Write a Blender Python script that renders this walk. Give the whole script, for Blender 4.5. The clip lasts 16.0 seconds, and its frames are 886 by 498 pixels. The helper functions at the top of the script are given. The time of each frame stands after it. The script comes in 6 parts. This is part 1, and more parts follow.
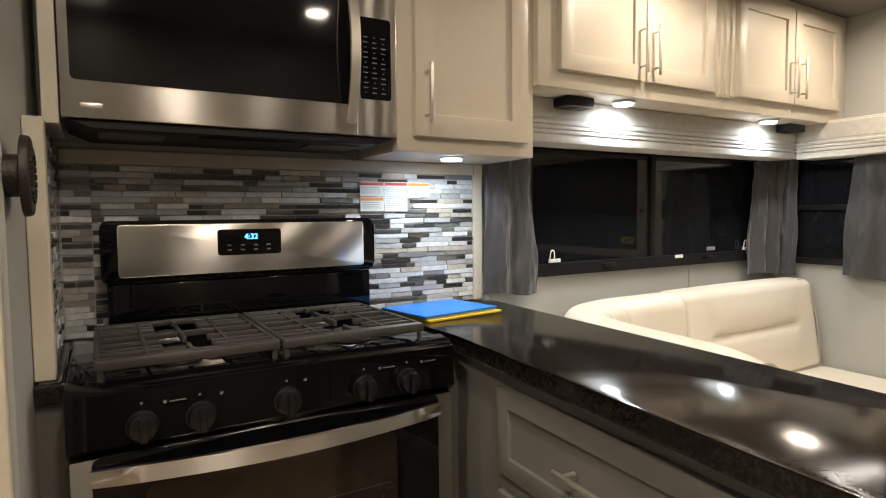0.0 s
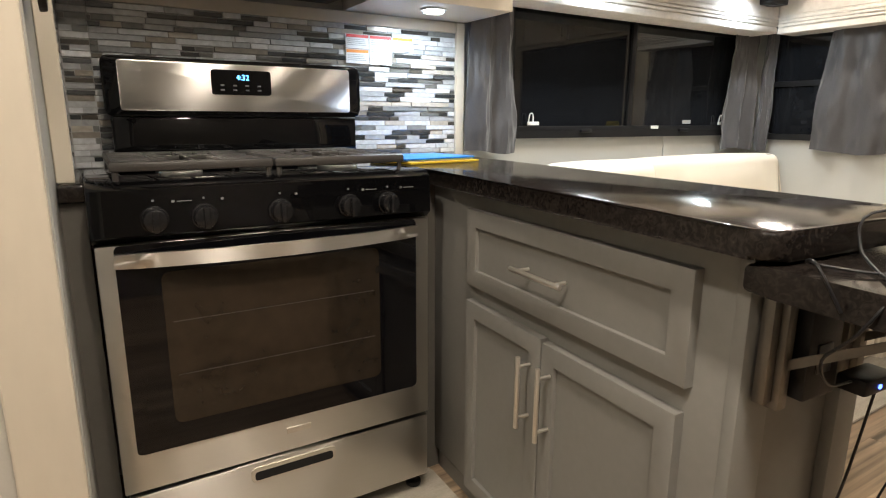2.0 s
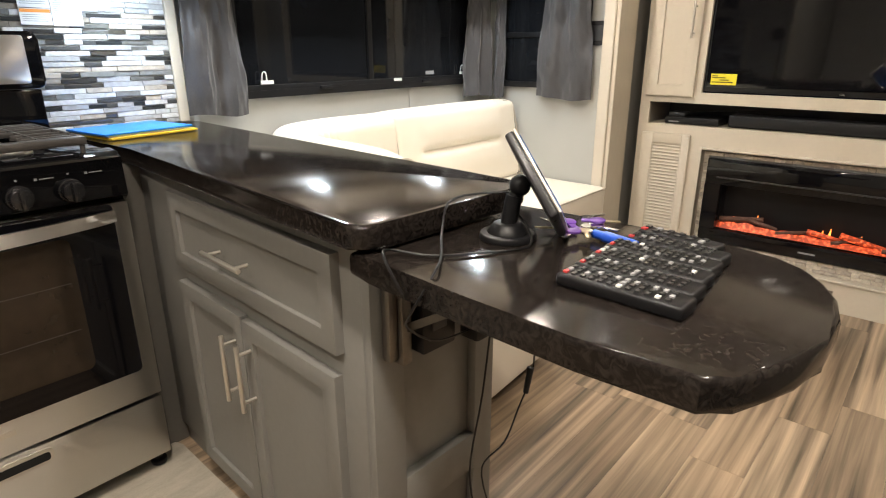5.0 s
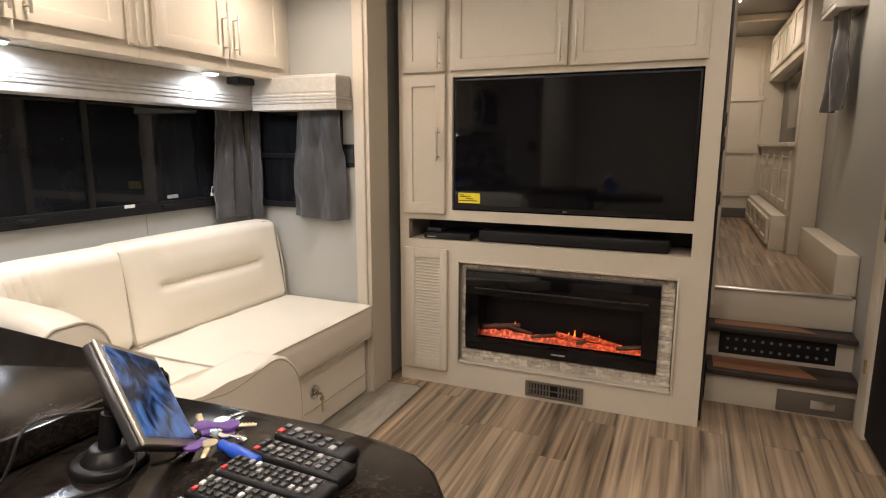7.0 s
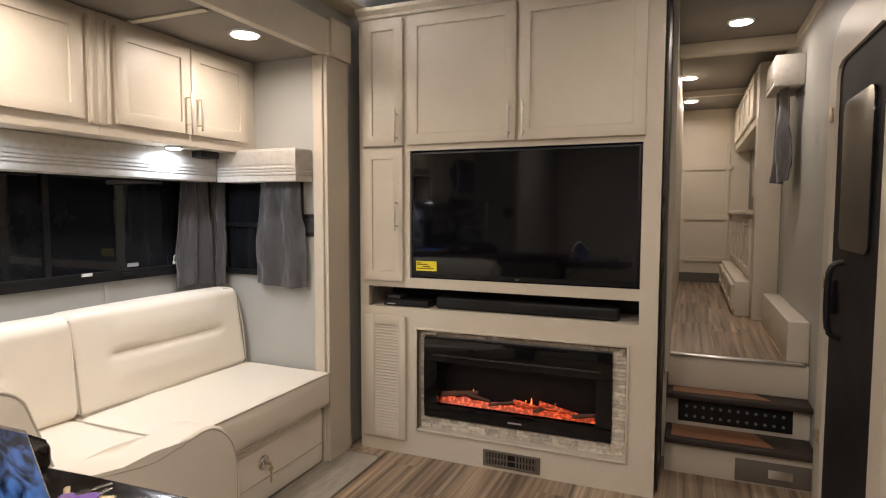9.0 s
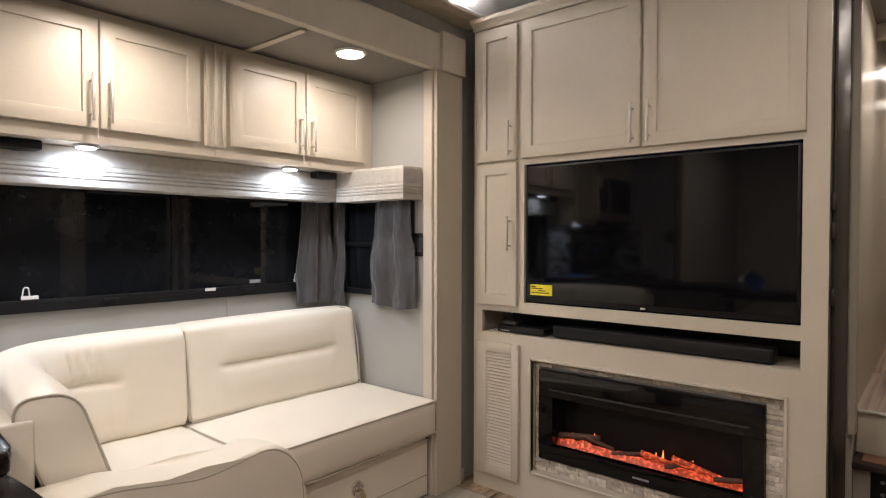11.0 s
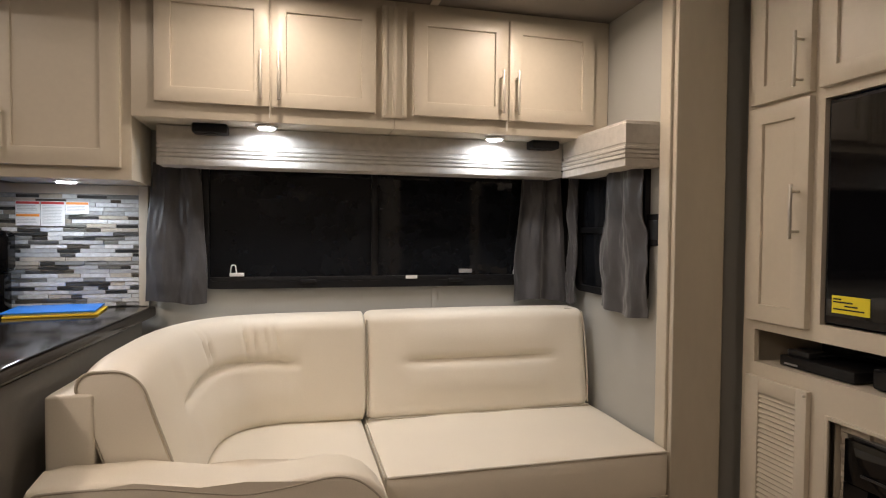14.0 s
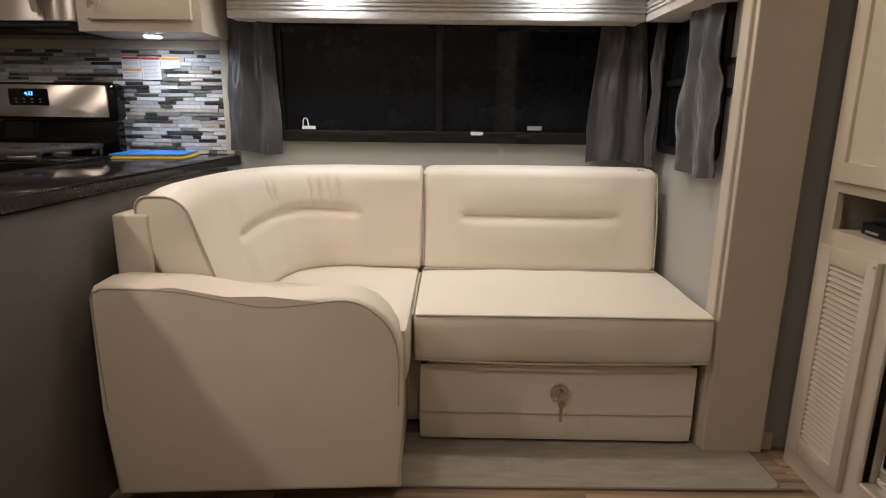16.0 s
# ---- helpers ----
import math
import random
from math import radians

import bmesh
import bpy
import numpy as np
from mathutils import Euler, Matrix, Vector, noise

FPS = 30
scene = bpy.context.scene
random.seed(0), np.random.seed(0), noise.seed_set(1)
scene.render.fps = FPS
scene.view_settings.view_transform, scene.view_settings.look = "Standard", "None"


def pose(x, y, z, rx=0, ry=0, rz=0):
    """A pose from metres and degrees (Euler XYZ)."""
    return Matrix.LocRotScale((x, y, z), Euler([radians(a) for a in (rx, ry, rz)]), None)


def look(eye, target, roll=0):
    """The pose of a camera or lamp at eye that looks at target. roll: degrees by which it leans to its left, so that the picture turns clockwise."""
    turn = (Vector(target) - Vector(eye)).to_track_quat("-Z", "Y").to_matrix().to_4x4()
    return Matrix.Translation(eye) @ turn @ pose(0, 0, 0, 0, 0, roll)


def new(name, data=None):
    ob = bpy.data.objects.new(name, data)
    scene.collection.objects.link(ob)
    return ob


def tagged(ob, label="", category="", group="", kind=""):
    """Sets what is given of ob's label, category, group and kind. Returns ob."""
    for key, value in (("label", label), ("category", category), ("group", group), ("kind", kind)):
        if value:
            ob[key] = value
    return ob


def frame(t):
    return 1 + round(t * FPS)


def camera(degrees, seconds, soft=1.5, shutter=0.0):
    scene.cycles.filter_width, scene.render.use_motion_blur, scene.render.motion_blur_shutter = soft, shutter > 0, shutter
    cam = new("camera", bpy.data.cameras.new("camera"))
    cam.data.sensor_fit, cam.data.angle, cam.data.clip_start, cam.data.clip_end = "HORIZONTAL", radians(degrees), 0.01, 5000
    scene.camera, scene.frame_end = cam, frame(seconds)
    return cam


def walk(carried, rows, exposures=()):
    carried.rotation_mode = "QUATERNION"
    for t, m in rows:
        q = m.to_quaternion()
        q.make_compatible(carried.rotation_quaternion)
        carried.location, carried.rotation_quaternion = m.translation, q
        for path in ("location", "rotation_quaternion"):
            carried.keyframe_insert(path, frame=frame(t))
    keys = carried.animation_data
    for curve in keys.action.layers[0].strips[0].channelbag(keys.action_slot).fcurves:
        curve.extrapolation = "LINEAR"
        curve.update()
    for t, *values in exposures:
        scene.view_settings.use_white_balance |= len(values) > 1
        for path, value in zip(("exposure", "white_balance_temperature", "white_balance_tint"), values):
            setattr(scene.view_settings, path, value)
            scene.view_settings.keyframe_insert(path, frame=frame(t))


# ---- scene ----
cam = camera(74.3, 16.0, 1.15)
PATH = [
    (0, (-0.011, 0.266, 1.205), (1.006, 1.984, 1.086), -0.6),
    (0.5, (-0.008, 0.197, 1.156), (1.009, 1.911, 0.984), -0.3),
    (1, (-0.027, 0.149, 1.118), (0.991, 1.853, 0.873), -0.1),
    (1.5, (-0.048, 0.121, 1.076), (0.971, 1.81, 0.746), 0.1),
    (2, (-0.061, 0.105, 1.045), (0.952, 1.774, 0.61), 0.3),
    (2.5, (-0.081, 0.092, 1.023), (0.925, 1.74, 0.498), 0.4),
    (3, (-0.08, 0.062, 1.014), (0.923, 1.681, 0.403), 0.6),
    (3.5, (-0.05, 0.014, 1.025), (1.017, 1.58, 0.388), 0.4),
    (4, (-0.009, -0.03, 1.056), (1.172, 1.448, 0.406), 0.5),
    (4.5, (0.049, -0.075, 1.109), (1.344, 1.303, 0.457), 0.2),
    (5, (0.124, -0.113, 1.152), (1.555, 1.123, 0.502), -0.1),
    (5.2, (0.151, -0.129, 1.169), (1.649, 1.029, 0.522), -0.3),
    (7.3, (0.421, -0.323, 1.279), (2.252, 0.427, 0.986), 0.0),
    (7.5, (0.431, -0.363, 1.285), (2.267, 0.387, 1.032), 0.0),
    (8, (0.398, -0.441, 1.297), (2.246, 0.308, 1.132), 0.1),
    (8.2, (0.372, -0.452, 1.304), (2.221, 0.294, 1.15), 0.2),
    (10.5, (0.677, -0.594, 1.264), (2.372, 0.466, 1.226), 0.1),
    (11, (0.778, -0.65, 1.253), (2.306, 0.64, 1.215), 0.1),
    (11.5, (0.917, -0.671, 1.255), (2.228, 0.839, 1.205), 0.3),
    (12, (1.097, -0.611, 1.255), (2.207, 1.053, 1.217), 0.4),
    (12.5, (1.23, -0.595, 1.256), (2.118, 1.197, 1.212), 0.5),
    (13, (1.393, -0.606, 1.243), (2.139, 1.249, 1.197), 0.4),
    (13.5, (1.544, -0.603, 1.227), (2.106, 1.315, 1.175), 0.4),
    (14, (1.668, -0.53, 1.205), (2.157, 1.409, 1.147), 0.5),
    (14.5, (1.789, -0.47, 1.172), (2.166, 1.491, 1.059), 0.6),
    (15, (1.901, -0.497, 1.139), (2.161, 1.472, 0.908), 0.5),
    (15.5, (1.997, -0.54, 1.116), (2.087, 1.424, 0.753), 0.6),
    (16, (2.036, -0.586, 1.109), (2.017, 1.36, 0.645), 0.7),
]
EXPOSURES = [(0.0, 0.34, 6700, 10), (1.5, 0.74, 6450, 10), (3.5, 1.24, 6300, 10), (5.0, 1.0, 6250, 10), (7.5, 0.36, 6500, 16), (10.5, 0.32, 6100, 16), (12.5, -0.16, 6400, 17), (14.5, -0.26, 6800, 17), (16.0, -0.14, 6600, 17)]
walk(cam, [(t, look(eye, target, roll)) for t, eye, target, roll in PATH], EXPOSURES)



# ---- light ----
world = bpy.data.worlds.new("world")
scene.world = world
world.use_nodes = True
world.node_tree.nodes["Background"].inputs[0].default_value = (0.004, 0.005, 0.008, 1)
world.node_tree.nodes["Background"].inputs[1].default_value = 0.3

WARM = (1.0, 0.87, 0.72)
COOL = (0.80, 0.92, 1.0)


def lamp(name, x, y, z, watts, size, colour, spread=170, sy=None, rx=0):
    d = bpy.data.lights.new(name, "AREA")
    d.shape = "DISK" if sy is None else "RECTANGLE"
    d.size, d.energy, d.color, d.spread = size, watts, colour, radians(spread)
    if sy is not None:
        d.size_y = sy
    ob = new(name, d)
    ob.matrix_basis = pose(x, y, z, rx)
    return ob


SLIDE_LIGHTS = [(2.475, 1.312), (1.595, 1.33)]
PUCKS = [(1.565, 1.70, 1.585), (2.44, 1.705, 1.585)]
SMALL_PUCK = (0.90, 1.75, 1.375)
# Main ceiling lamps at assumed spots, added to brighten the room and kitchen.
ROOM_FILLS = [(2.3, -0.5), (1.2, -0.5), (0.15, 0.15), (-0.65, 0.45), (0.0, -0.7)]
ROOM_FILL_WATTS = [3.8, 6.0, 12.0, 12.0, 9.0]
HALL_LIGHTS = [(4.13, -0.72, 2.33), (5.52, -0.455, 2.33), (6.6, -0.47, 2.33)]
for p in SLIDE_LIGHTS:
    lamp("lamp_slide", p[0], p[1], 2.044, 4.3, 0.10, WARM)
for p in PUCKS:
    lamp("lamp_puck", p[0], p[1], p[2] - 0.016, 1.95, 0.05, COOL)
lamp("lamp_puck_small", *SMALL_PUCK[:2], SMALL_PUCK[2] - 0.016, 1.8, 0.05, COOL)
for p, w in zip(ROOM_FILLS, ROOM_FILL_WATTS):
    lamp("lamp_room_fill", p[0], p[1], 2.435, w, 0.12, WARM)
for p in HALL_LIGHTS:
    lamp("lamp_hall", p[0], p[1], p[2] - 0.016, 3.5, 0.12, WARM)
lamp("lamp_cove", 1.6, 1.13, 2.385, 78.0, 2.9, (1.0, 0.95, 0.88), 170, 0.012, 150)

# ---- materials ----


def material(name, base, rough=0.5, metal=0.0, vary=0.12, scale=6.0, fine=120.0, bump=0.05, stretch=(1, 1, 1), coat=0.0, tint=None, sheen=0.0, spec=0.5, rvar=0.08):
    """Painted, woven or cast surface: large and fine noise in colour, roughness and relief."""
    m = bpy.data.materials.new(name)
    m.use_nodes = True
    nt = m.node_tree
    N, L = nt.nodes, nt.links
    b = N["Principled BSDF"]
    tc = N.new("ShaderNodeTexCoord")
    mp = N.new("ShaderNodeMapping")
    mp.inputs["Scale"].default_value = stretch
    L.new(tc.outputs["Object"], mp.inputs[0])
    n1, n2 = N.new("ShaderNodeTexNoise"), N.new("ShaderNodeTexNoise")
    n1.inputs["Scale"].default_value, n1.inputs["Detail"].default_value = scale, 5
    n2.inputs["Scale"].default_value, n2.inputs["Detail"].default_value = fine, 3
    L.new(mp.outputs[0], n1.inputs[0])
    L.new(mp.outputs[0], n2.inputs[0])
    add = N.new("ShaderNodeMath")
    add.operation = "ADD"
    L.new(n1.outputs[0], add.inputs[0])
    L.new(n2.outputs[0], add.inputs[1])
    ramp = N.new("ShaderNodeMapRange")
    ramp.inputs[1].default_value, ramp.inputs[2].default_value = 0.6, 1.4
    L.new(add.outputs[0], ramp.inputs[0])
    mix = N.new("ShaderNodeMix")
    mix.data_type = "RGBA"
    L.new(ramp.outputs[0], mix.inputs[0])
    t = tint or base
    mix.inputs[6].default_value = (*[c * (1 - vary) for c in base], 1)
    mix.inputs[7].default_value = (*[min(1, c * (1 + vary)) for c in t], 1)
    L.new(mix.outputs[2], b.inputs["Base Color"])
    rr = N.new("ShaderNodeMapRange")
    rr.inputs[3].default_value, rr.inputs[4].default_value = max(0.02, rough - rvar), min(1, rough + rvar)
    L.new(n1.outputs[0], rr.inputs[0])
    L.new(rr.outputs[0], b.inputs["Roughness"])
    b.inputs["Metallic"].default_value = metal
    b.inputs["Specular IOR Level"].default_value = spec
    b.inputs["Coat Weight"].default_value = coat
    b.inputs["Coat Roughness"].default_value = 0.08
    b.inputs["Sheen Weight"].default_value = sheen
    if bump:
        bp = N.new("ShaderNodeBump")
        bp.inputs["Strength"].default_value = bump
        bp.inputs["Distance"].default_value = 0.004
        L.new(n2.outputs[0], bp.inputs["Height"])
        L.new(bp.outputs[0], b.inputs["Normal"])
    return m


def glowing(name, colour, strength):
    m = bpy.data.materials.new(name)
    m.use_nodes = True
    b = m.node_tree.nodes["Principled BSDF"]
    b.inputs["Base Color"].default_value = (*[c * 0.5 for c in colour], 1)
    b.inputs["Emission Color"].default_value = (*colour, 1)
    b.inputs["Emission Strength"].default_value = strength
    return m


def pieces(name, colours, rough, bump=0.1, scale=30.0, stretch=(1, 1, 1), spec=0.5, contrast=0.15, streak=0.0):
    """Tiles, planks or stones: one of the colours each, by Object Info's Random, with grain over it."""
    m = bpy.data.materials.new(name)
    m.use_nodes = True
    N, L = m.node_tree.nodes, m.node_tree.links
    b = N["Principled BSDF"]
    oi = N.new("ShaderNodeObjectInfo")
    gi = N.new("ShaderNodeNewGeometry")
    s = N.new("ShaderNodeMath")
    s.operation = "ADD"
    L.new(oi.outputs["Random"], s.inputs[0])
    L.new(gi.outputs["Random Per Island"], s.inputs[1])
    f = N.new("ShaderNodeMath")
    f.operation = "FRACT"
    L.new(s.outputs[0], f.inputs[0])
    cr = N.new("ShaderNodeValToRGB")
    cr.color_ramp.interpolation = "CONSTANT"
    els = cr.color_ramp.elements
    for i, c in enumerate(colours):
        e = els[i] if i < 2 else els.new(i / len(colours))
        e.position = i / len(colours)
        e.color = (*c, 1)
    L.new(f.outputs[0], cr.inputs[0])
    tc = N.new("ShaderNodeTexCoord")
    va = N.new("ShaderNodeVectorMath")
    va.operation = "MULTIPLY_ADD"
    va.inputs[1].default_value = stretch
    cmb = N.new("ShaderNodeCombineXYZ")
    m7 = N.new("ShaderNodeMath")
    m7.operation = "MULTIPLY"
    m7.inputs[1].default_value = 37.0
    L.new(f.outputs[0], m7.inputs[0])
    L.new(m7.outputs[0], cmb.inputs[0])
    L.new(m7.outputs[0], cmb.inputs[1])
    L.new(tc.outputs["Object"], va.inputs[0])
    L.new(cmb.outputs[0], va.inputs[2])
    n1 = N.new("ShaderNodeTexNoise")
    n1.inputs["Scale"].default_value, n1.inputs["Detail"].default_value = scale, 6
    n1.inputs["Distortion"].default_value = 0.4
    L.new(va.outputs[0], n1.inputs[0])
    mr = N.new("ShaderNodeMapRange")
    mr.inputs[1].default_value, mr.inputs[2].default_value = 0.3, 0.7
    mr.inputs[3].default_value, mr.inputs[4].default_value = 1 - contrast, 1 + contrast
    L.new(n1.outputs[0], mr.inputs[0])
    hs = N.new("ShaderNodeHueSaturation")
    L.new(mr.outputs[0], hs.inputs["Value"])
    L.new(cr.outputs[0], hs.inputs["Color"])
    L.new(hs.outputs[0], b.inputs["Base Color"])
    b.inputs["Roughness"].default_value = rough
    b.inputs["Specular IOR Level"].default_value = spec
    bp = N.new("ShaderNodeBump")
    bp.inputs["Strength"].default_value, bp.inputs["Distance"].default_value = bump, 0.003
    L.new(n1.outputs[0], bp.inputs["Height"])
    L.new(bp.outputs[0], b.inputs["Normal"])
    return m


CREAM = material("cream_paint", (0.62, 0.56, 0.46), 0.38, vary=0.03, scale=3, fine=60, bump=0.03)
TRIM = material("cream_trim", (0.58, 0.525, 0.43), 0.42, vary=0.04, scale=4, fine=40, bump=0.05, stretch=(1, 1, 0.3))
WALL = material("grey_wall_board", (0.42, 0.42, 0.395), 0.5, vary=0.05, scale=5, fine=200, bump=0.08)
LITEWALL = material("light_wall_board", (0.50, 0.485, 0.44), 0.5, vary=0.05, scale=3, fine=180, bump=0.06)
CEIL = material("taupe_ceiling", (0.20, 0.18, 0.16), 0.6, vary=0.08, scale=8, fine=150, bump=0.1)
# Main ceiling taupe, lightened to hold the cove strip's glow in its colour.
MAINCEIL = material("taupe_ceiling_glow", (0.42, 0.41, 0.40), 0.6, vary=0.05, scale=8, fine=150, bump=0.1)
GREY = material("grey_cabinet_paint", (0.215, 0.21, 0.195), 0.4, vary=0.05, scale=4, fine=60, bump=0.03)
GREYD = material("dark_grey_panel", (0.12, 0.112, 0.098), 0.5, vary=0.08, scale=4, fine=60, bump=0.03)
NICKEL = material("brushed_nickel", (0.72, 0.68, 0.61), 0.38, 0.85, vary=0.05, scale=20, fine=300, bump=0.02)
STEEL = material("brushed_steel", (0.72, 0.695, 0.655), 0.33, 1.0, vary=0.02, rvar=0.02, scale=3, fine=40, bump=0.006, stretch=(0.5, 1, 120))
ENAMEL = material("black_enamel", (0.003, 0.003, 0.0035), 0.045, spec=0.35, vary=0.1, scale=6, fine=40, bump=0.0, rvar=0.02)
# The brown stands for the plank floor reflected in the oven glass.
OVENG = material("oven_glass_reflection_brown", (0.021, 0.015, 0.010), 0.06, spec=0.45, vary=0.35, scale=5, fine=30, bump=0.0, rvar=0.02)
KNOBD = material("dark_knob_plastic", (0.010, 0.010, 0.011), 0.22, vary=0.15, scale=10, fine=200, bump=0.02)
IRON = material("cast_iron", (0.050, 0.046, 0.043), 0.42, vary=0.15, scale=15, fine=300, bump=0.15)
BLACKP = material("black_plastic", (0.010, 0.010, 0.011), 0.42, spec=0.28, vary=0.15, scale=10, fine=200, bump=0.05)
KNOBP = material("grey_black_plastic", (0.03, 0.03, 0.032), 0.3, vary=0.15, scale=10, fine=200, bump=0.03)
GLASSB = material("black_glass", (0.003, 0.003, 0.004), 0.05, spec=0.4, vary=0.1, scale=5, fine=30, bump=0.0, rvar=0.02)
WINGLASS = material("night_window_glass", (0.008, 0.009, 0.011), 0.025, vary=0.3, scale=3, fine=20, bump=0.0, rvar=0.01, spec=0.35)
LEATHER = material("cream_leather", (0.83, 0.77, 0.66), 0.40, vary=0.03, scale=5, fine=260, bump=0.12, spec=0.4)
PIPING = material("leather_piping", (0.50, 0.45, 0.37), 0.5, vary=0.05, scale=8, fine=200, bump=0.1)
CURTAIN = material("grey_curtain_cloth", (0.050, 0.048, 0.051), 0.48, vary=0.15, scale=9, fine=220, bump=0.12, sheen=0.3, stretch=(1, 1, 0.5))
VALANCE = material("pale_woven_cloth", (0.56, 0.53, 0.485), 0.85, vary=0.16, scale=40, fine=500, bump=0.35)
RUG = material("beige_woven_mat", (0.44, 0.40, 0.33), 0.95, vary=0.22, scale=25, fine=420, bump=0.6, stretch=(0.35, 1.6, 1))
RUG2 = material("grey_woven_mat", (0.36, 0.33, 0.28), 0.95, vary=0.25, scale=25, fine=420, bump=0.6, stretch=(0.35, 1.6, 1))
RUGEDGE = material("mat_binding", (0.22, 0.19, 0.155), 0.9, vary=0.1, fine=300, bump=0.3)
WHITEP = material("white_plastic", (0.75, 0.75, 0.74), 0.4, vary=0.03, bump=0.0)
GROUT = material("pale_grout", (0.36, 0.36, 0.35), 0.8, vary=0.08, scale=20, fine=200, bump=0.2)
GREEN = material("dull_bronze", (0.035, 0.028, 0.022), 0.45, 0.3, vary=0.3, scale=30, fine=200, bump=0.3)
TREAD = material("brown_stair_wood", (0.27, 0.125, 0.065), 0.35, vary=0.2, scale=6, fine=60, bump=0.1, stretch=(4, 0.6, 1))
DARKT = material("dark_brown_nosing", (0.03, 0.02, 0.016), 0.5, vary=0.2, bump=0.1)
REGM = material("taupe_register_metal", (0.17, 0.15, 0.125), 0.45, 0.4, vary=0.05, bump=0.02)
ALU = material("aluminium_edge", (0.75, 0.74, 0.72), 0.3, 1.0, vary=0.05, bump=0.0)
DOORB = material("dark_entry_door_board", (0.008, 0.0075, 0.008), 0.6, spec=0.15, vary=0.1, scale=5, fine=120, bump=0.2)
BRKT = material("dull_grey_steel", (0.20, 0.185, 0.165), 0.4, 0.9, vary=0.1, bump=0.02)
CHROME = material("chrome", (0.75, 0.75, 0.75), 0.12, 1.0, vary=0.04, bump=0.0)
BLUEM = material("blue_folder_card", (0.02, 0.19, 0.66), 0.4, vary=0.05, scale=8, bump=0.02)
YELLOWM = material("yellow_folder_card", (0.75, 0.52, 0.03), 0.5, vary=0.05, scale=8, bump=0.02)
YLABEL = material("yellow_label_paper", (0.85, 0.72, 0.03), 0.5, vary=0.02, bump=0.0)
PAPER = material("white_label_paper", (0.72, 0.72, 0.72), 0.5, vary=0.02, bump=0.0)
REDM = material("red_print", (0.55, 0.05, 0.05), 0.5, vary=0.02, bump=0.0)
ORANGEM = material("orange_print", (0.80, 0.28, 0.05), 0.5, vary=0.02, bump=0.0)
PRINT = material("grey_print", (0.30, 0.30, 0.31), 0.5, vary=0.05, bump=0.0)
DIM = material("dim_print", (0.16, 0.16, 0.165), 0.5, vary=0.05, bump=0.0)
PURPLE = material("purple_rubber", (0.10, 0.03, 0.24), 0.4, vary=0.1, bump=0.0)
BLUEK = material("blue_rubber", (0.02, 0.09, 0.55), 0.35, vary=0.1, bump=0.0)
BRASS = material("worn_brass", (0.60, 0.50, 0.32), 0.3, 1.0, vary=0.1, bump=0.02)
LOGM = material("charred_log", (0.10, 0.045, 0.03), 0.8, vary=0.5, scale=40, fine=200, bump=0.6)
LENS = glowing("warm_lamp_lens", (1.0, 0.86, 0.66), 14.0)
COOLLENS = glowing("cool_lamp_lens", (0.90, 0.96, 1.0), 20.0)
CLOCK = glowing("blue_clock_digits", (0.10, 0.45, 1.0), 4.0)
BLUELED = glowing("blue_led", (0.05, 0.1, 1.0), 6.0)
FLAME = glowing("flame", (1.0, 0.25, 0.04), 1.6)
EMBER = glowing("embers", (1.0, 0.13, 0.035), 0.3)
COVE = glowing("cove_strip", (1.0, 0.95, 0.88), 14.0)
SCREENPIC = material("lit_screen_picture", (0.01, 0.02, 0.05), 0.1, vary=0.2, bump=0.0)
nt = EMBER.node_tree
nz = nt.nodes.new("ShaderNodeTexNoise")
nz.inputs["Scale"].default_value, nz.inputs["Detail"].default_value = 70, 5
mrg = nt.nodes.new("ShaderNodeMapRange")
mrg.inputs[1].default_value, mrg.inputs[2].default_value, mrg.inputs[4].default_value = 0.49, 0.70, 1.1
tce = nt.nodes.new("ShaderNodeTexCoord")
nt.links.new(tce.outputs["Object"], nz.inputs[0])
nt.links.new(nz.outputs[0], mrg.inputs[0])
nt.links.new(mrg.outputs[0], nt.nodes["Principled BSDF"].inputs["Emission Strength"])
nt = SCREENPIC.node_tree
nz = nt.nodes.new("ShaderNodeTexNoise")
nz.inputs["Scale"].default_value, nz.inputs["Detail"].default_value = 22, 2
nz.inputs["Distortion"].default_value = 1.5
cr = nt.nodes.new("ShaderNodeValToRGB")
cr.color_ramp.elements[0].position, cr.color_ramp.elements[1].position = 0.42, 0.72
cr.color_ramp.elements[0].color, cr.color_ramp.elements[1].color = (0.002, 0.004, 0.012, 1), (0.12, 0.30, 0.75, 1)
tce = nt.nodes.new("ShaderNodeTexCoord")
nt.links.new(tce.outputs["Object"], nz.inputs[0])
nt.links.new(nz.outputs[0], cr.inputs[0])
nt.links.new(cr.outputs[0], nt.nodes["Principled BSDF"].inputs["Emission Color"])
nt.nodes["Principled BSDF"].inputs["Emission Strength"].default_value = 0.4

STEEL.node_tree.nodes["Principled BSDF"].inputs["Anisotropic"].default_value = 0.95
STEEL.node_tree.nodes["Principled BSDF"].inputs["Anisotropic Rotation"].default_value = 0.25
COUNTER = material("black_brown_marble", (0.016, 0.013, 0.011), 0.13, vary=0.4, scale=7, fine=60, bump=0.0, rvar=0.02, spec=0.25)
nt = COUNTER.node_tree
nz = nt.nodes.new("ShaderNodeTexNoise")
nz.inputs["Scale"].default_value, nz.inputs["Detail"].default_value, nz.inputs["Distortion"].default_value = 75, 14, 1.8
tce = nt.nodes.new("ShaderNodeTexCoord")
cr = nt.nodes.new("ShaderNodeValToRGB")
cr.color_ramp.elements[0].position, cr.color_ramp.elements[1].position = 0.42, 0.78
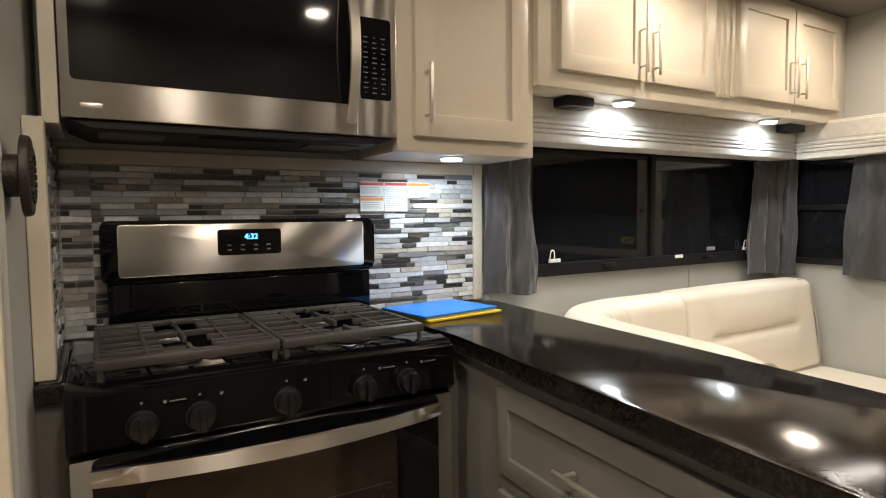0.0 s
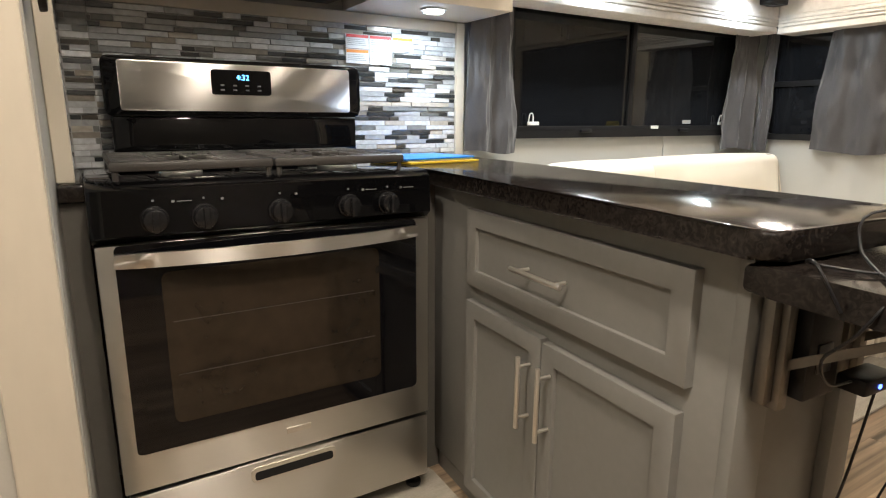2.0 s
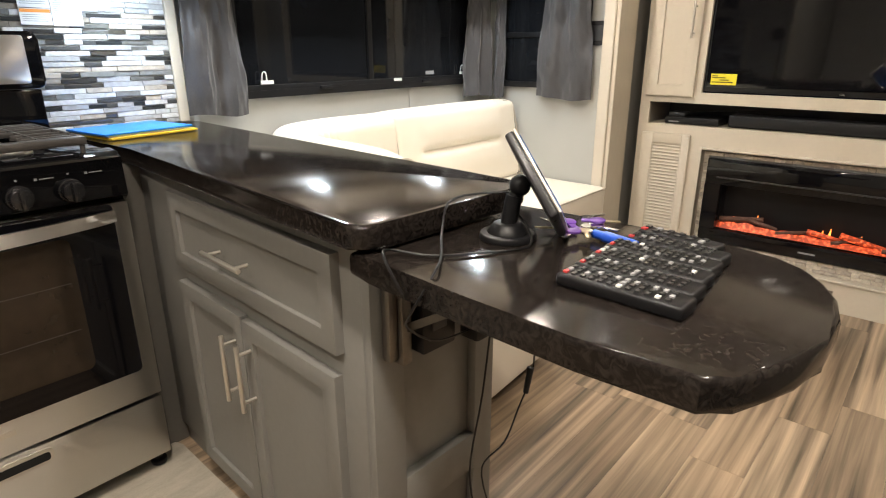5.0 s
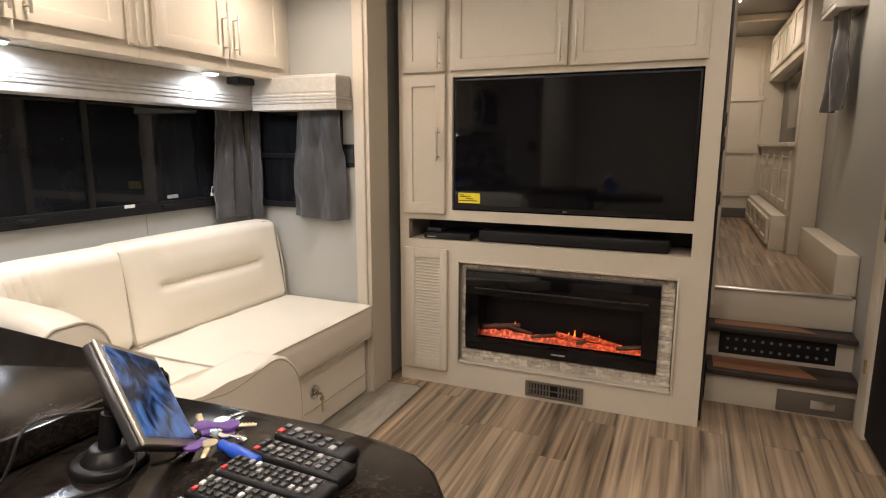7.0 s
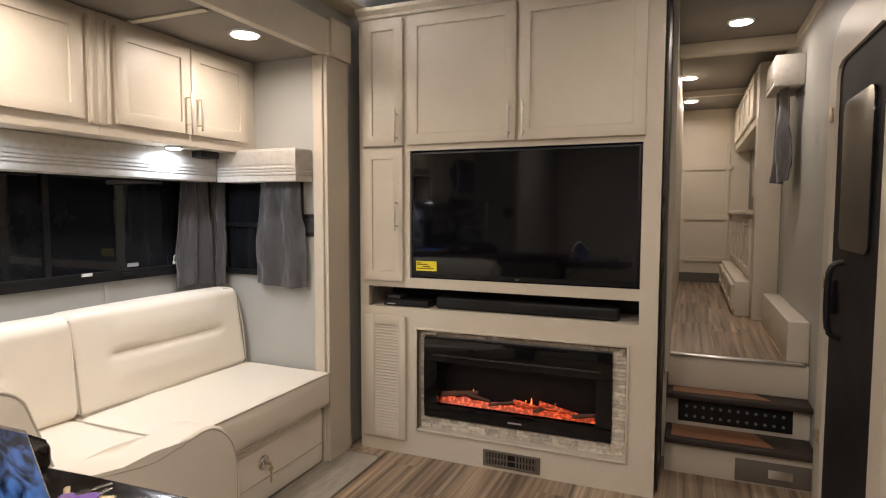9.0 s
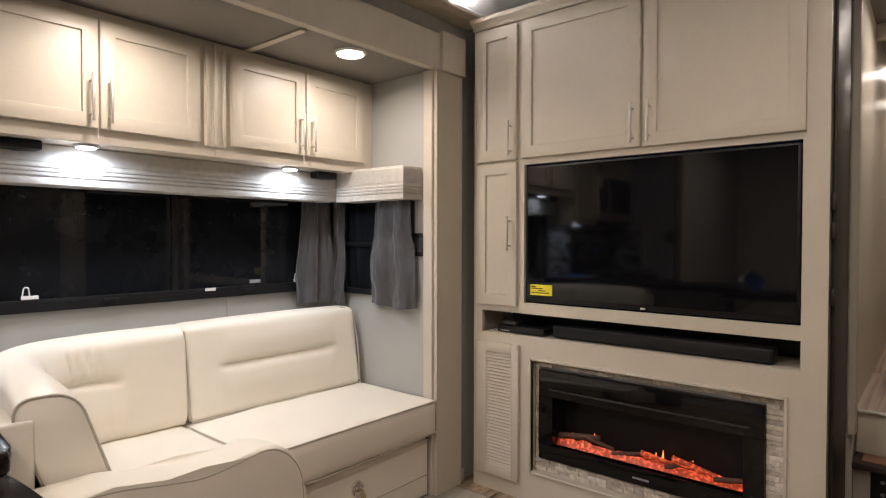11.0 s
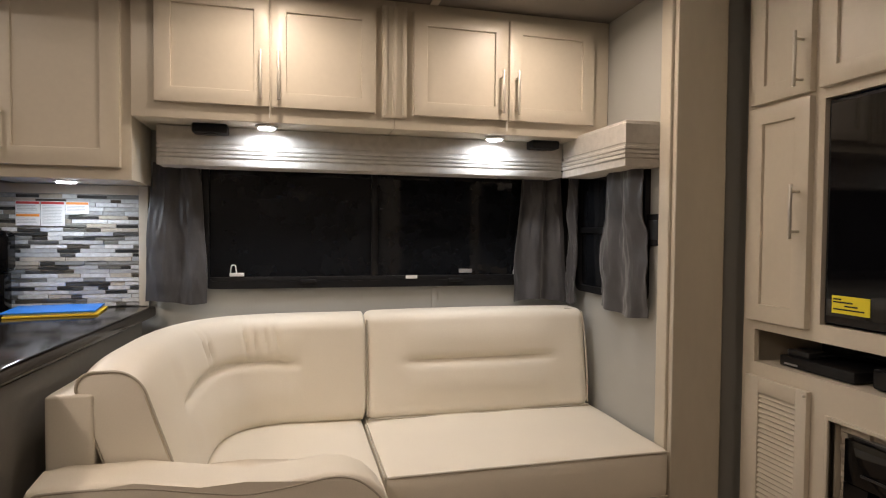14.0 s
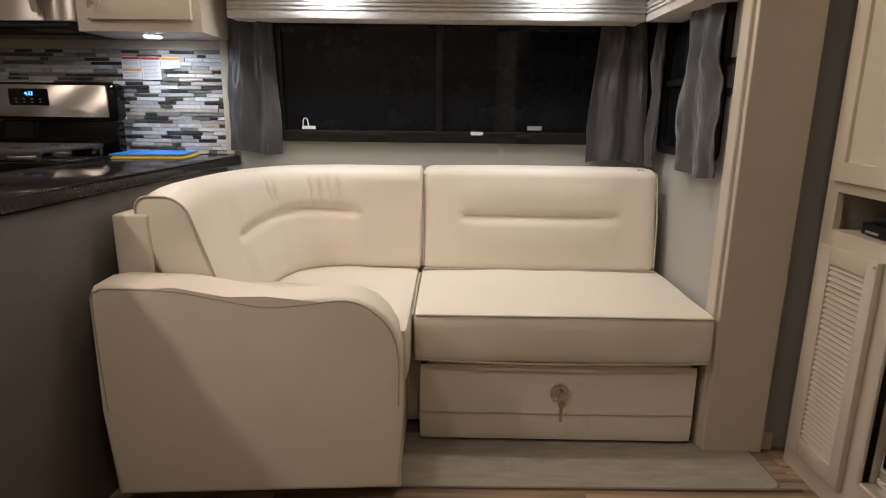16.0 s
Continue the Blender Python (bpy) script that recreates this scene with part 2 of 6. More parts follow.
cr.color_ramp.elements[0].color, cr.color_ramp.elements[1].color = (0.011, 0.0088, 0.0078, 1), (0.034, 0.028, 0.024, 1)
vein = cr.color_ramp.elements.new(0.80)
vein.color = (0.10, 0.088, 0.078, 1)
nt.links.new(tce.outputs["Object"], nz.inputs[0])
nt.links.new(nz.outputs[0], cr.inputs[0])
nt.links.new(cr.outputs[0], nt.nodes["Principled BSDF"].inputs["Base Color"])

TILEM = pieces("mosaic_stone", [(0.56, 0.58, 0.60), (0.36, 0.37, 0.38), (0.62, 0.63, 0.64), (0.20, 0.205, 0.20), (0.44, 0.40, 0.34), (0.58, 0.59, 0.60), (0.42, 0.43, 0.44), (0.27, 0.245, 0.21), (0.50, 0.52, 0.53)], 0.17, 0.08, 60, spec=0.6)
TILEG = pieces("mosaic_dark_glass", [(0.028, 0.031, 0.033), (0.065, 0.068, 0.070), (0.038, 0.038, 0.038), (0.13, 0.13, 0.12), (0.065, 0.058, 0.048)], 0.10, 0.03, 60, spec=0.7)
PLANKM = pieces("brown_grey_planks", [(0.26, 0.19, 0.125), (0.30, 0.22, 0.148), (0.215, 0.155, 0.103), (0.275, 0.20, 0.136), (0.34, 0.255, 0.175), (0.25, 0.185, 0.125)], 0.36, 0.12, 11, stretch=(0.09, 3.2, 1), contrast=0.72)
STONEM = pieces("ledger_stone", [(0.62, 0.56, 0.47), (0.55, 0.49, 0.41), (0.70, 0.65, 0.56), (0.48, 0.43, 0.37)], 0.8, 0.8, 50, contrast=0.25)

# ---- mesh helpers ----
FX = pose(0, 0, 0, 0, 0, -90)  # local front -y becomes -x


def thing(name, label, category, at=(0, 0, 0), group=""):
    ob = new(name)
    ob.empty_display_size = 0.1
    ob.matrix_basis = Matrix.Translation(at)
    return tagged(ob, label, category, group)


def finish(ob, bm, smooth):
    if smooth:
        for f in bm.faces:
            f.smooth = True
        for e in bm.edges:
            if len(e.link_faces) == 2 and e.calc_face_angle(0) > 0.7:
                e.smooth = False


PENDING = []  # the sunk panel of the front that is being made


def part(name, bm, mat, parent=None, label="", smooth=True, m=None, kind="", category=""):
    bmesh.ops.recalc_face_normals(bm, faces=bm.faces)
    if m is not None:
        bm.transform(m)
    finish(None, bm, smooth)
    me = bpy.data.meshes.new(name)
    bm.to_mesh(me)
    bm.free()
    me.materials.append(mat)
    ob = new(name, me)
    if parent is not None:
        ob.parent = parent
        if parent.type == "EMPTY":
            ob.matrix_parent_inverse = parent.matrix_basis.inverted()
    while PENDING:
        p = box(bmesh.new(), *PENDING.pop())
        part("panel", p, mat, ob, m=m)
    return tagged(ob, label, category, "", kind)


def solo(name, bm, mat, label, category, smooth=True, m=None, group=""):
    """A thing that is one mesh."""
    return tagged(part(name, bm, mat, None, label, smooth, m, "", category), group=group)


def box(bm, x0, x1, y0, y1, z0, z1, bevel=0.0, seg=2):
    m = Matrix.LocRotScale(((x0 + x1) / 2, (y0 + y1) / 2, (z0 + z1) / 2), None, (abs(x1 - x0), abs(y1 - y0), abs(z1 - z0)))
    vs = bmesh.ops.create_cube(bm, size=1, matrix=m)["verts"]
    if bevel:
        es = list({e for v in vs for e in v.link_edges})
        bmesh.ops.bevel(bm, geom=es, offset=bevel, segments=seg, affect="EDGES", profile=0.5)
    return bm


def B(*a, bevel=0.0, seg=2):
    return box(bmesh.new(), *a, bevel=bevel, seg=seg)


def cyl(bm, p0, p1, r, seg=16, r2=None, bevel=0.0):
    p0, p1 = Vector(p0), Vector(p1)
    d = p1 - p0
    m = Matrix.Translation((p0 + p1) / 2) @ d.to_track_quat("Z", "Y").to_matrix().to_4x4()
    vs = bmesh.ops.create_cone(bm, cap_ends=True, segments=seg, radius1=r, radius2=r if r2 is None else r2, depth=d.length, matrix=m)["verts"]
    if bevel:
        es = [e for e in {e for v in vs for e in v.link_edges} if any(len(f.verts) > 4 for f in e.link_faces)]
        bmesh.ops.bevel(bm, geom=es, offset=bevel, segments=2, affect="EDGES", profile=0.5)
    return bm


def prism(bm, pts, axis, a, b, bevel=0.0, seg=3, sides=False):
    """A polygon of pairs, drawn across the two other axes, pushed from a to b along the axis."""
    def at(p, c):
        return {"z": (p[0], p[1], c), "y": (p[0], c, p[1]), "x": (c, p[0], p[1])}[axis]
    lo, hi = [bm.verts.new(at(p, a)) for p in pts], [bm.verts.new(at(p, b)) for p in pts]
    n = len(pts)
    f1, f2 = bm.faces.new(lo), bm.faces.new(hi[::-1])
    for i in range(n):
        bm.faces.new((lo[i], lo[(i + 1) % n], hi[(i + 1) % n], hi[i]))
    if bevel:
        es = list(set(f1.edges) | set(f2.edges))
        bmesh.ops.bevel(bm, geom=es, offset=bevel, segments=seg, affect="EDGES", profile=0.5)
    return bm


def sweep(bm, pts, r, seg=8):
    """A tube through the points, rounded by Catmull-Rom between them."""
    P = [Vector(p) for p in pts]
    if len(P) > 2:
        Q = []
        for i in range(len(P) - 1):
            p0, p1, p2, p3 = P[max(i - 1, 0)], P[i], P[i + 1], P[min(i + 2, len(P) - 1)]
            for k in range(5):
                t = k / 5
                Q.append(0.5 * ((2 * p1) + (p2 - p0) * t + (2 * p0 - 5 * p1 + 4 * p2 - p3) * t * t + (3 * p1 - p0 - 3 * p2 + p3) * t ** 3))
        Q.append(P[-1])
        P = Q
    rings, up = [], Vector((0.13, 0.21, 1)).normalized()
    for i, p in enumerate(P):
        d = (P[min(i + 1, len(P) - 1)] - P[max(i - 1, 0)]).normalized()
        a = d.cross(up)
        if a.length < 0.05:
            a = d.cross(Vector((1, 0, 0)))
        a.normalize()
        c = d.cross(a)
        rings.append([bm.verts.new(p + a * (r * math.cos(2 * math.pi * k / seg)) + c * (r * math.sin(2 * math.pi * k / seg))) for k in range(seg)])
    for u, v in zip(rings, rings[1:]):
        for k in range(seg):
            bm.faces.new((u[k], u[(k + 1) % seg], v[(k + 1) % seg], v[k]))
    bm.faces.new(rings[0])
    bm.faces.new(rings[-1][::-1])
    return bm


def pillow(bm, x0, x1, y0, y1, z0, z1, r=0.03, cuts=(20, 6, 10), f=None, bow=0.0):
    """An upholstered block: rounded edges, faces bowed outwards by bow, then moved by f."""
    nx, ny, nz = cuts
    c = Vector(((x0 + x1) / 2, (y0 + y1) / 2, (z0 + z1) / 2))
    h = Vector((abs(x1 - x0) / 2, abs(y1 - y0) / 2, abs(z1 - z0) / 2))
    made = {}

    def vert(i, j, k):
        key = (i, j, k)
        if key not in made:
            g = []
            for t, n, hh in ((i, nx, h.x), (j, ny, h.y), (k, nz, h.z)):
                s = 2 * t / n - 1
                g.append(math.copysign(min(1, abs(s) ** 0.8), s) * hh)
            g = Vector(g)
            q = Vector([max(-(hh - r), min(hh - r, v)) for v, hh in zip(g, h)])
            d = g - q
            p = q + (d.normalized() * r if d.length > 1e-6 else Vector())
            if bow:
                u = [1 - (v / hh) ** 2 for v, hh in zip(p, h)]
                if abs(p.y) >= h.y - r * 0.5:
                    p.y += math.copysign(bow * u[0] * u[2], p.y)
                if abs(p.z) >= h.z - r * 0.5:
                    p.z += math.copysign(bow * u[0] * u[1], p.z)
            p = c + p
            if f:
                p = f(p)
            made[key] = bm.verts.new(p)
        return made[key]

    for i in range(nx):
        for j in range(ny):
            for k in (0, nz):
                bm.faces.new((vert(i, j, k), vert(i + 1, j, k), vert(i + 1, j + 1, k), vert(i, j + 1, k)))
    for i in range(nx):
        for k in range(nz):
            for j in (0, ny):
                bm.faces.new((vert(i, j, k), vert(i + 1, j, k), vert(i + 1, j, k + 1), vert(i, j, k + 1)))
    for j in range(ny):
        for k in range(nz):
            for i in (0, nx):
                bm.faces.new((vert(i, j, k), vert(i, j + 1, k), vert(i, j + 1, k + 1), vert(i, j, k + 1)))
    return bm


def shaker(bm, x0, x1, y, z0, z1, rail=0.055, t=0.02):
    """Frame-and-panel front: its outer face is at y - t."""
    ring = []
    for inset, yy in ((0, y), (0, y - t), (rail, y - t), (rail, y)):
        ring.append([bm.verts.new((a, yy, c)) for a, c in ((x0 + inset, z0 + inset), (x1 - inset, z0 + inset), (x1 - inset, z1 - inset), (x0 + inset, z1 - inset))])
    for i in range(4):
        u, v = ring[i], ring[(i + 1) % 4]
        for k in range(4):
            bm.faces.new((u[k], u[(k + 1) % 4], v[(k + 1) % 4], v[k]))
    front = [e for e in bm.edges if all(abs(q.co.y - (y - t)) < 1e-5 for q in e.verts) and (abs(e.verts[0].co.x - e.verts[1].co.x) < 1e-5 or abs(e.verts[0].co.z - e.verts[1].co.z) < 1e-5)]
    bmesh.ops.bevel(bm, geom=front, offset=0.003, segments=2, affect="EDGES", profile=0.5)
    PENDING.append((x0 + rail - 0.002, x1 - rail + 0.002, y - t + 0.010, y - 0.002, z0 + rail - 0.002, z1 - rail + 0.002))
    return bm


def pull(parent, x, y, z, length, m=None, flat=False):
    """A bar pull on the face y; its middle is at x, z."""
    bm = bmesh.new()
    h = length / 2
    g = h * 0.72
    if flat:
        cyl(bm, (x - h, y - 0.032, z), (x + h, y - 0.032, z), 0.0055, 14, bevel=0.001)
        for s in (-g, g):
            cyl(bm, (x + s, y, z), (x + s, y - 0.03, z), 0.004, 10)
    else:
        cyl(bm, (x, y - 0.032, z - h), (x, y - 0.032, z + h), 0.0055, 14, bevel=0.001)
        for s in (-g, g):
            cyl(bm, (x, y, z + s), (x, y - 0.03, z + s), 0.004, 10)
    return part("handle", bm, NICKEL, parent, "brushed nickel bar handle", m=m)


def text_mesh(body, size, m, mat, parent, name):
    c = bpy.data.curves.new(name, "FONT")
    c.body, c.size, c.extrude, c.align_x, c.align_y = body, size, 0.0003, "CENTER", "CENTER"
    tmp = bpy.data.objects.new(name, c)
    me = bpy.data.meshes.new_from_object(tmp)
    bpy.data.objects.remove(tmp)
    me.transform(m)
    me.materials.clear()
    me.materials.append(mat)
    ob = new(name, me)
    ob.parent = parent
    return ob


def structure(name, bm, mat, label, category="", smooth=False):
    return part(name, bm, mat, None, label, smooth, kind="structure", category=category)


# ---- large structure ----
WX0, BACK, END, OPEN = -0.118, 1.935, 2.905, 1.20
CZ, MZ = 2.06, 2.45
floor = structure("floor", B(-2.2, 3.78, -1.12, 2.05, -0.06, -0.004), GREYD, "brown-grey wood plank floor of the camper", "floor")
structure("wall_back", B(WX0 - 0.1, END + 0.1, BACK, BACK + 0.06, 0, CZ), WALL, "pale grey board wall behind the sofa and stove", "wall")
structure("wall_slide_end", B(END, END + 0.06, 1.26, BACK, 0, CZ), WALL, "pale grey board end wall of the slide-out", "wall")
structure("wall_slide_start", B(WX0 - 0.06, WX0, 1.26, BACK, 0, CZ), WALL, "pale grey board wall beside the stove", "wall")
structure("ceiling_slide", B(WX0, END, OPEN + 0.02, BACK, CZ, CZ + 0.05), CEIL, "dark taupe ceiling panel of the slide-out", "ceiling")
structure("ceiling", B(-2.2, 3.62, -1.15, OPEN + 0.1, MZ, MZ + 0.05), MAINCEIL, "taupe main ceiling of the camper", "ceiling")
structure("wall_above_slide", B(-2.2, 3.5, OPEN + 0.03, OPEN + 0.08, CZ + 0.05, MZ), WALL, "grey wall above the slide-out opening", "wall")
structure("wall_right_of_slide", B(3.07, 3.6, OPEN + 0.02, OPEN + 0.07, 0, CZ + 0.05), WALL, "narrow grey wall between slide-out and cabinet", "wall")
structure("wall_left", B(-2.25, -2.2, -1.15, OPEN + 0.1, 0, MZ), LITEWALL, "plain pale wall at the rear", "wall")
structure("wall_near_slide", B(-2.2, WX0 - 0.02, OPEN, OPEN + 0.05, 0, CZ + 0.06), LITEWALL, "plain pale wall beside the kitchen", "wall")
structure("trim_near_slide", B(-0.215, WX0 + 0.0, OPEN - 0.02, OPEN, 0, CZ, bevel=0.004), TRIM, "cream trim board at the slide-out edge", "trim")
# Unseen wall, kept dark so the stove's black enamel has something dark to reflect.
structure("wall_dark_for_reflections", B(-2.2, 2.45, -1.15, -1.09, 0, MZ), GREYD, "unseen dark wall added across from the kitchen to darken the stove's reflections", "wall")
structure("wall_side", B(2.45, 7.3, -1.15, -1.055, 0, MZ), WALL, "pale grey board wall with the entry door", "wall")
structure("beam_header", B(WX0 - 0.1, 2.925, OPEN - 0.02, OPEN + 0.03, CZ, 2.232, bevel=0.004), TRIM, "cream header board over the slide-out opening", "trim")
structure("beam_corner_block", B(2.925, 3.105, OPEN - 0.035, OPEN + 0.03, CZ - 0.003, 2.245, bevel=0.004), TRIM, "cream corner block of the opening trim", "trim")
bm = B(2.888, 2.915, OPEN, OPEN + 0.06, 0, CZ, bevel=0.006)
box(bm, 2.90, 3.095, OPEN - 0.02, OPEN + 0.02, 0.0, CZ - 0.004, 0.004)
structure("post_opening", bm, TRIM, "cream flat post at the side of the slide-out opening", "trim")
structure("ceiling_batten", B(2.155, 2.185, OPEN + 0.03, 1.63, CZ - 0.008, CZ - 0.0005, bevel=0.002), TRIM, "narrow cream batten over the ceiling seam", "trim")
structure("wall_strip", B(2.24, 2.265, BACK - 0.006, BACK, 0.5, 0.965, bevel=0.002), WALL, "narrow cover strip on the wall seam", "trim")
structure("cornice", prism(bmesh.new(), [(OPEN + 0.03, 2.33), (OPEN - 0.06, 2.335), (OPEN - 0.09, 2.35), (OPEN - 0.09, 2.365), (OPEN + 0.03, 2.35)], "x", -2.2, 3.2), TRIM, "cream cove trim under the ceiling", "trim")
structure("cove_light", B(-2.0, 3.1, OPEN - 0.03, OPEN - 0.015, 2.366, 2.372), COVE, "lit LED strip lying on the cove trim", "light")
structure("baseboard", B(3.09, 3.14, OPEN, OPEN + 0.018, 0, 0.06, bevel=0.003), TRIM, "cream baseboard", "trim")

# hall above the steps
HZ = 0.54
structure("floor_hall", B(3.76, 7.3, -1.09, -0.36, HZ - 0.05, HZ - 0.004), GREYD, "plank floor of the raised hall", "floor")
structure("wall_hall_left", B(3.66, 7.3, -0.40, -0.34, 0, MZ), CREAM, "cream panelled hall wall", "wall")
structure("wall_hall_end", B(7.2, 7.26, -1.09, -0.34, HZ, MZ), CREAM, "cream panelled wall at the end of the hall", "wall")
for z in (0.76, 1.20, 1.72, 2.25):
    structure("trim_batten", B(7.185, 7.1995, -0.88, -0.40, z, z + 0.05, bevel=0.002), CREAM, "cream batten on the hall's end wall", "trim")
for y in (-0.44, -0.86):
    structure("trim_batten_upright", B(7.188, 7.1995, y, y + 0.04, HZ + 0.1, 2.34, bevel=0.002), CREAM, "cream upright batten on the hall's end wall", "trim")
structure("baseboard_hall_end", B(7.17, 7.186, -0.88, -0.36, HZ, HZ + 0.1, bevel=0.002), GREYD, "dark baseboard at the end of the hall", "trim")
structure("ceiling_hall", B(3.6, 7.3, -1.12, -0.34, 2.35, 2.40), CEIL, "taupe hall ceiling", "ceiling")
for x, z in ((4.5, 2.27), (6.1, 2.30)):
    structure("beam_hall", B(x, x + 0.06, -1.09, -0.40, z, 2.35, bevel=0.004), TRIM, "cream beam across the hall ceiling", "trim")
structure("trim_hall_cornice", B(3.62, 4.5, -1.09, -1.04, 2.29, 2.35, bevel=0.006), TRIM, "cream cornice along the hall wall", "trim")
structure("jamb_hall", B(3.60, 3.66, -0.414, -0.386, 0.47, MZ - 0.1, bevel=0.004), TRIM, "cream jamb of the sliding hall door", "trim")


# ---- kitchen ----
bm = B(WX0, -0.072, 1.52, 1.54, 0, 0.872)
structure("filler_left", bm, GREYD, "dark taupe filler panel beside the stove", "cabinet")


def counter_slab(bm, pts, z0, z1, m=None):
    return prism(bm, pts, "z", z0, z1, 0.009, 3)


def rounded(pts, r, n=5, skip=()):
    out = []
    k = len(pts)
    for i, p in enumerate(pts):
        if i in skip:
            out.append(p)
            continue
        a, b, c = Vector(pts[i - 1]), Vector(p), Vector(pts[(i + 1) % k])
        u, v = (a - b).normalized(), (c - b).normalized()
        rr = min(r, (a - b).length / 2.1, (c - b).length / 2.1)
        s, e = b + u * rr, b + v * rr
        for j in range(n + 1):
            t = j / n
            out.append(tuple((1 - t) ** 2 * s + 2 * t * (1 - t) * b + t * t * e))
    return out


solo("counter_strip", counter_slab(bmesh.new(), [(WX0 + 0.001, 1.50), (-0.069, 1.50), (-0.069, BACK - 0.012), (WX0 + 0.001, BACK - 0.012)], 0.872, 0.912), COUNTER, "narrow black marbled counter strip beside the stove", "countertop")
PEN = Matrix.Translation((0.724, 0.9, 0)) @ pose(0, 0, 0, 0, 0, -3.3) @ Matrix.Translation((-0.72, -0.9, 0))
pts = rounded([(0.662, 0.485), (1.066, 0.485), (1.085, 1.93), (0.70, 1.93), (0.70, 1.46)], 0.035, 5, (2, 3, 4))
pts = [tuple((PEN @ Vector((p[0], p[1], 0)))[:2]) for p in pts]
pts = [(min(p[0], 1.16), min(p[1], BACK - 0.004)) for p in pts]
pts = [p if not (p[1] > 1.40 and p[0] < 0.9) else (max(p[0], 0.694) if p[1] < 1.6 else 0.694, p[1]) for p in pts]
solo("countertop", counter_slab(bmesh.new(), pts, 0.872, 0.912), COUNTER, "polished black-brown marbled peninsula countertop", "countertop")
flap = [(0.652, 0.485), (0.636, 0.29), (0.628, 0.14), (0.627, 0.012), (0.656, -0.012), (0.690, -0.033), (0.731, -0.049), (0.797, -0.061), (0.868, -0.063), (0.925, -0.052), (0.972, -0.031), (1.015, 0.0), (1.043, 0.04), (1.058, 0.10), (1.060, 0.20), (1.052, 0.40), (1.050, 0.53), (0.655, 0.53)]
fl = thing("counter_flap", "raised black marbled counter flap with a rounded end on steel brackets", "countertop", (0.9, 0.3, 0.83))
part("flap_top", prism(bmesh.new(), flap, "z", 0.826, 0.866, 0.009, 3), COUNTER, fl, "glossy black marbled top")
for x in (0.742, 0.965):
    bm = B(x, x + 0.022, 0.510, 0.538, 0.640, 0.826, bevel=0.001)
    box(bm, x - 0.020, x - 0.002, 0.520, 0.538, 0.650, 0.826, 0.001)
    part("bracket_rail", bm, BRKT, fl, "dull steel bracket rail")
    bm = bmesh.new()
    prism(bm, [(0.510, 0.700), (0.510, 0.716), (0.33, 0.822), (0.31, 0.822)], "x", x + 0.012, x + 0.018)
    box(bm, x + 0.0, x + 0.022, 0.18, 0.509, 0.814, 0.8258)
    part("bracket_arm", bm, BRKT, fl, "dull steel bracket arm")

# peninsula cabinet
pc = thing("peninsula_cabinet", "grey painted peninsula cabinet with one drawer and two doors", "cabinet", (0.9, 1.0, 0))
bm = B(0.72, 1.035, 0.565, 1.50, 0.07, 0.868, bevel=0.002)
box(bm, 0.735, 1.035, 0.567, 1.50, 0.0, 0.07)
part("body", bm, GREY, pc, "grey painted carcass", m=PEN)
for a in ((0.718, 0.79, 0.543, 0.565, 0.06, 0.868), (0.985, 1.042, 0.543, 0.565, 0.0, 0.868), (0.7905, 0.9845, 0.544, 0.565, 0.28, 0.37), (0.7905, 0.9845, 0.544, 0.565, 0.80, 0.868), (0.7905, 0.9845, 0.544, 0.565, 0.0, 0.06)):
    part("end_board", B(*a, bevel=0.002), GREY, pc, "grey end-panel frame board", m=PEN)
part("back_panel", B(1.0425, 1.056, 0.568, 1.86, 0.0, 0.868, bevel=0.001), GREYD, pc, "plain dark taupe back", m=PEN)
MP = PEN @ Matrix.Translation((0.72, 0, 0)) @ FX
for nm, a, b, z0, z1 in (("drawer", -1.289, -0.622, 0.640, 0.830), ("door", -1.289, -0.979, 0.068, 0.598), ("door", -0.975, -0.632, 0.068, 0.592)):
    d = part(nm, shaker(bmesh.new(), a, b, 0, z0, z1, 0.042), GREY, pc, "grey shaker " + nm + " front", m=MP)
    if nm == "drawer":
        pull(d, -0.970, -0.02, 0.737, 0.165, MP, True)
    elif a < -1.2:
        pull(d, -1.012, -0.02, 0.470, 0.165, MP)
    else:
        pull(d, -0.943, -0.02, 0.470, 0.165, MP)
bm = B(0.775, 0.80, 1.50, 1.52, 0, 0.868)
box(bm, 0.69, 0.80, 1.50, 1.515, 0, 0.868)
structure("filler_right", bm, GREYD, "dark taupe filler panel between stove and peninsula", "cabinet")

# stove
SX0, SX1, SY = -0.070, 0.683, 1.395
st = thing("stove", "stainless and black slide-in gas stove with five burners", "stove", (0.31, 1.6, 0))
part("body", B(SX0 + 0.008, SX1 - 0.008, SY + 0.035, 1.88, 0.045, 0.86, bevel=0.003), BLACKP, st, "black enamelled body")
bm = bmesh.new()
prism(bm, [(SY + 0.012, 0.80), (SY - 0.004, 0.815), (SY + 0.002, 0.905), (SY + 0.02, 0.918), (SY + 0.06, 0.922), (SY + 0.06, 0.80)], "x", SX0, SX1, 0.004, 2)
panel = part("control_panel", bm, ENAMEL, st, "glossy black control panel")
bm = B(SX0, SX1, SY + 0.062, 1.84, 0.862, 0.916, bevel=0.006)
part("cooktop", bm, ENAMEL, st, "glossy black cooktop")
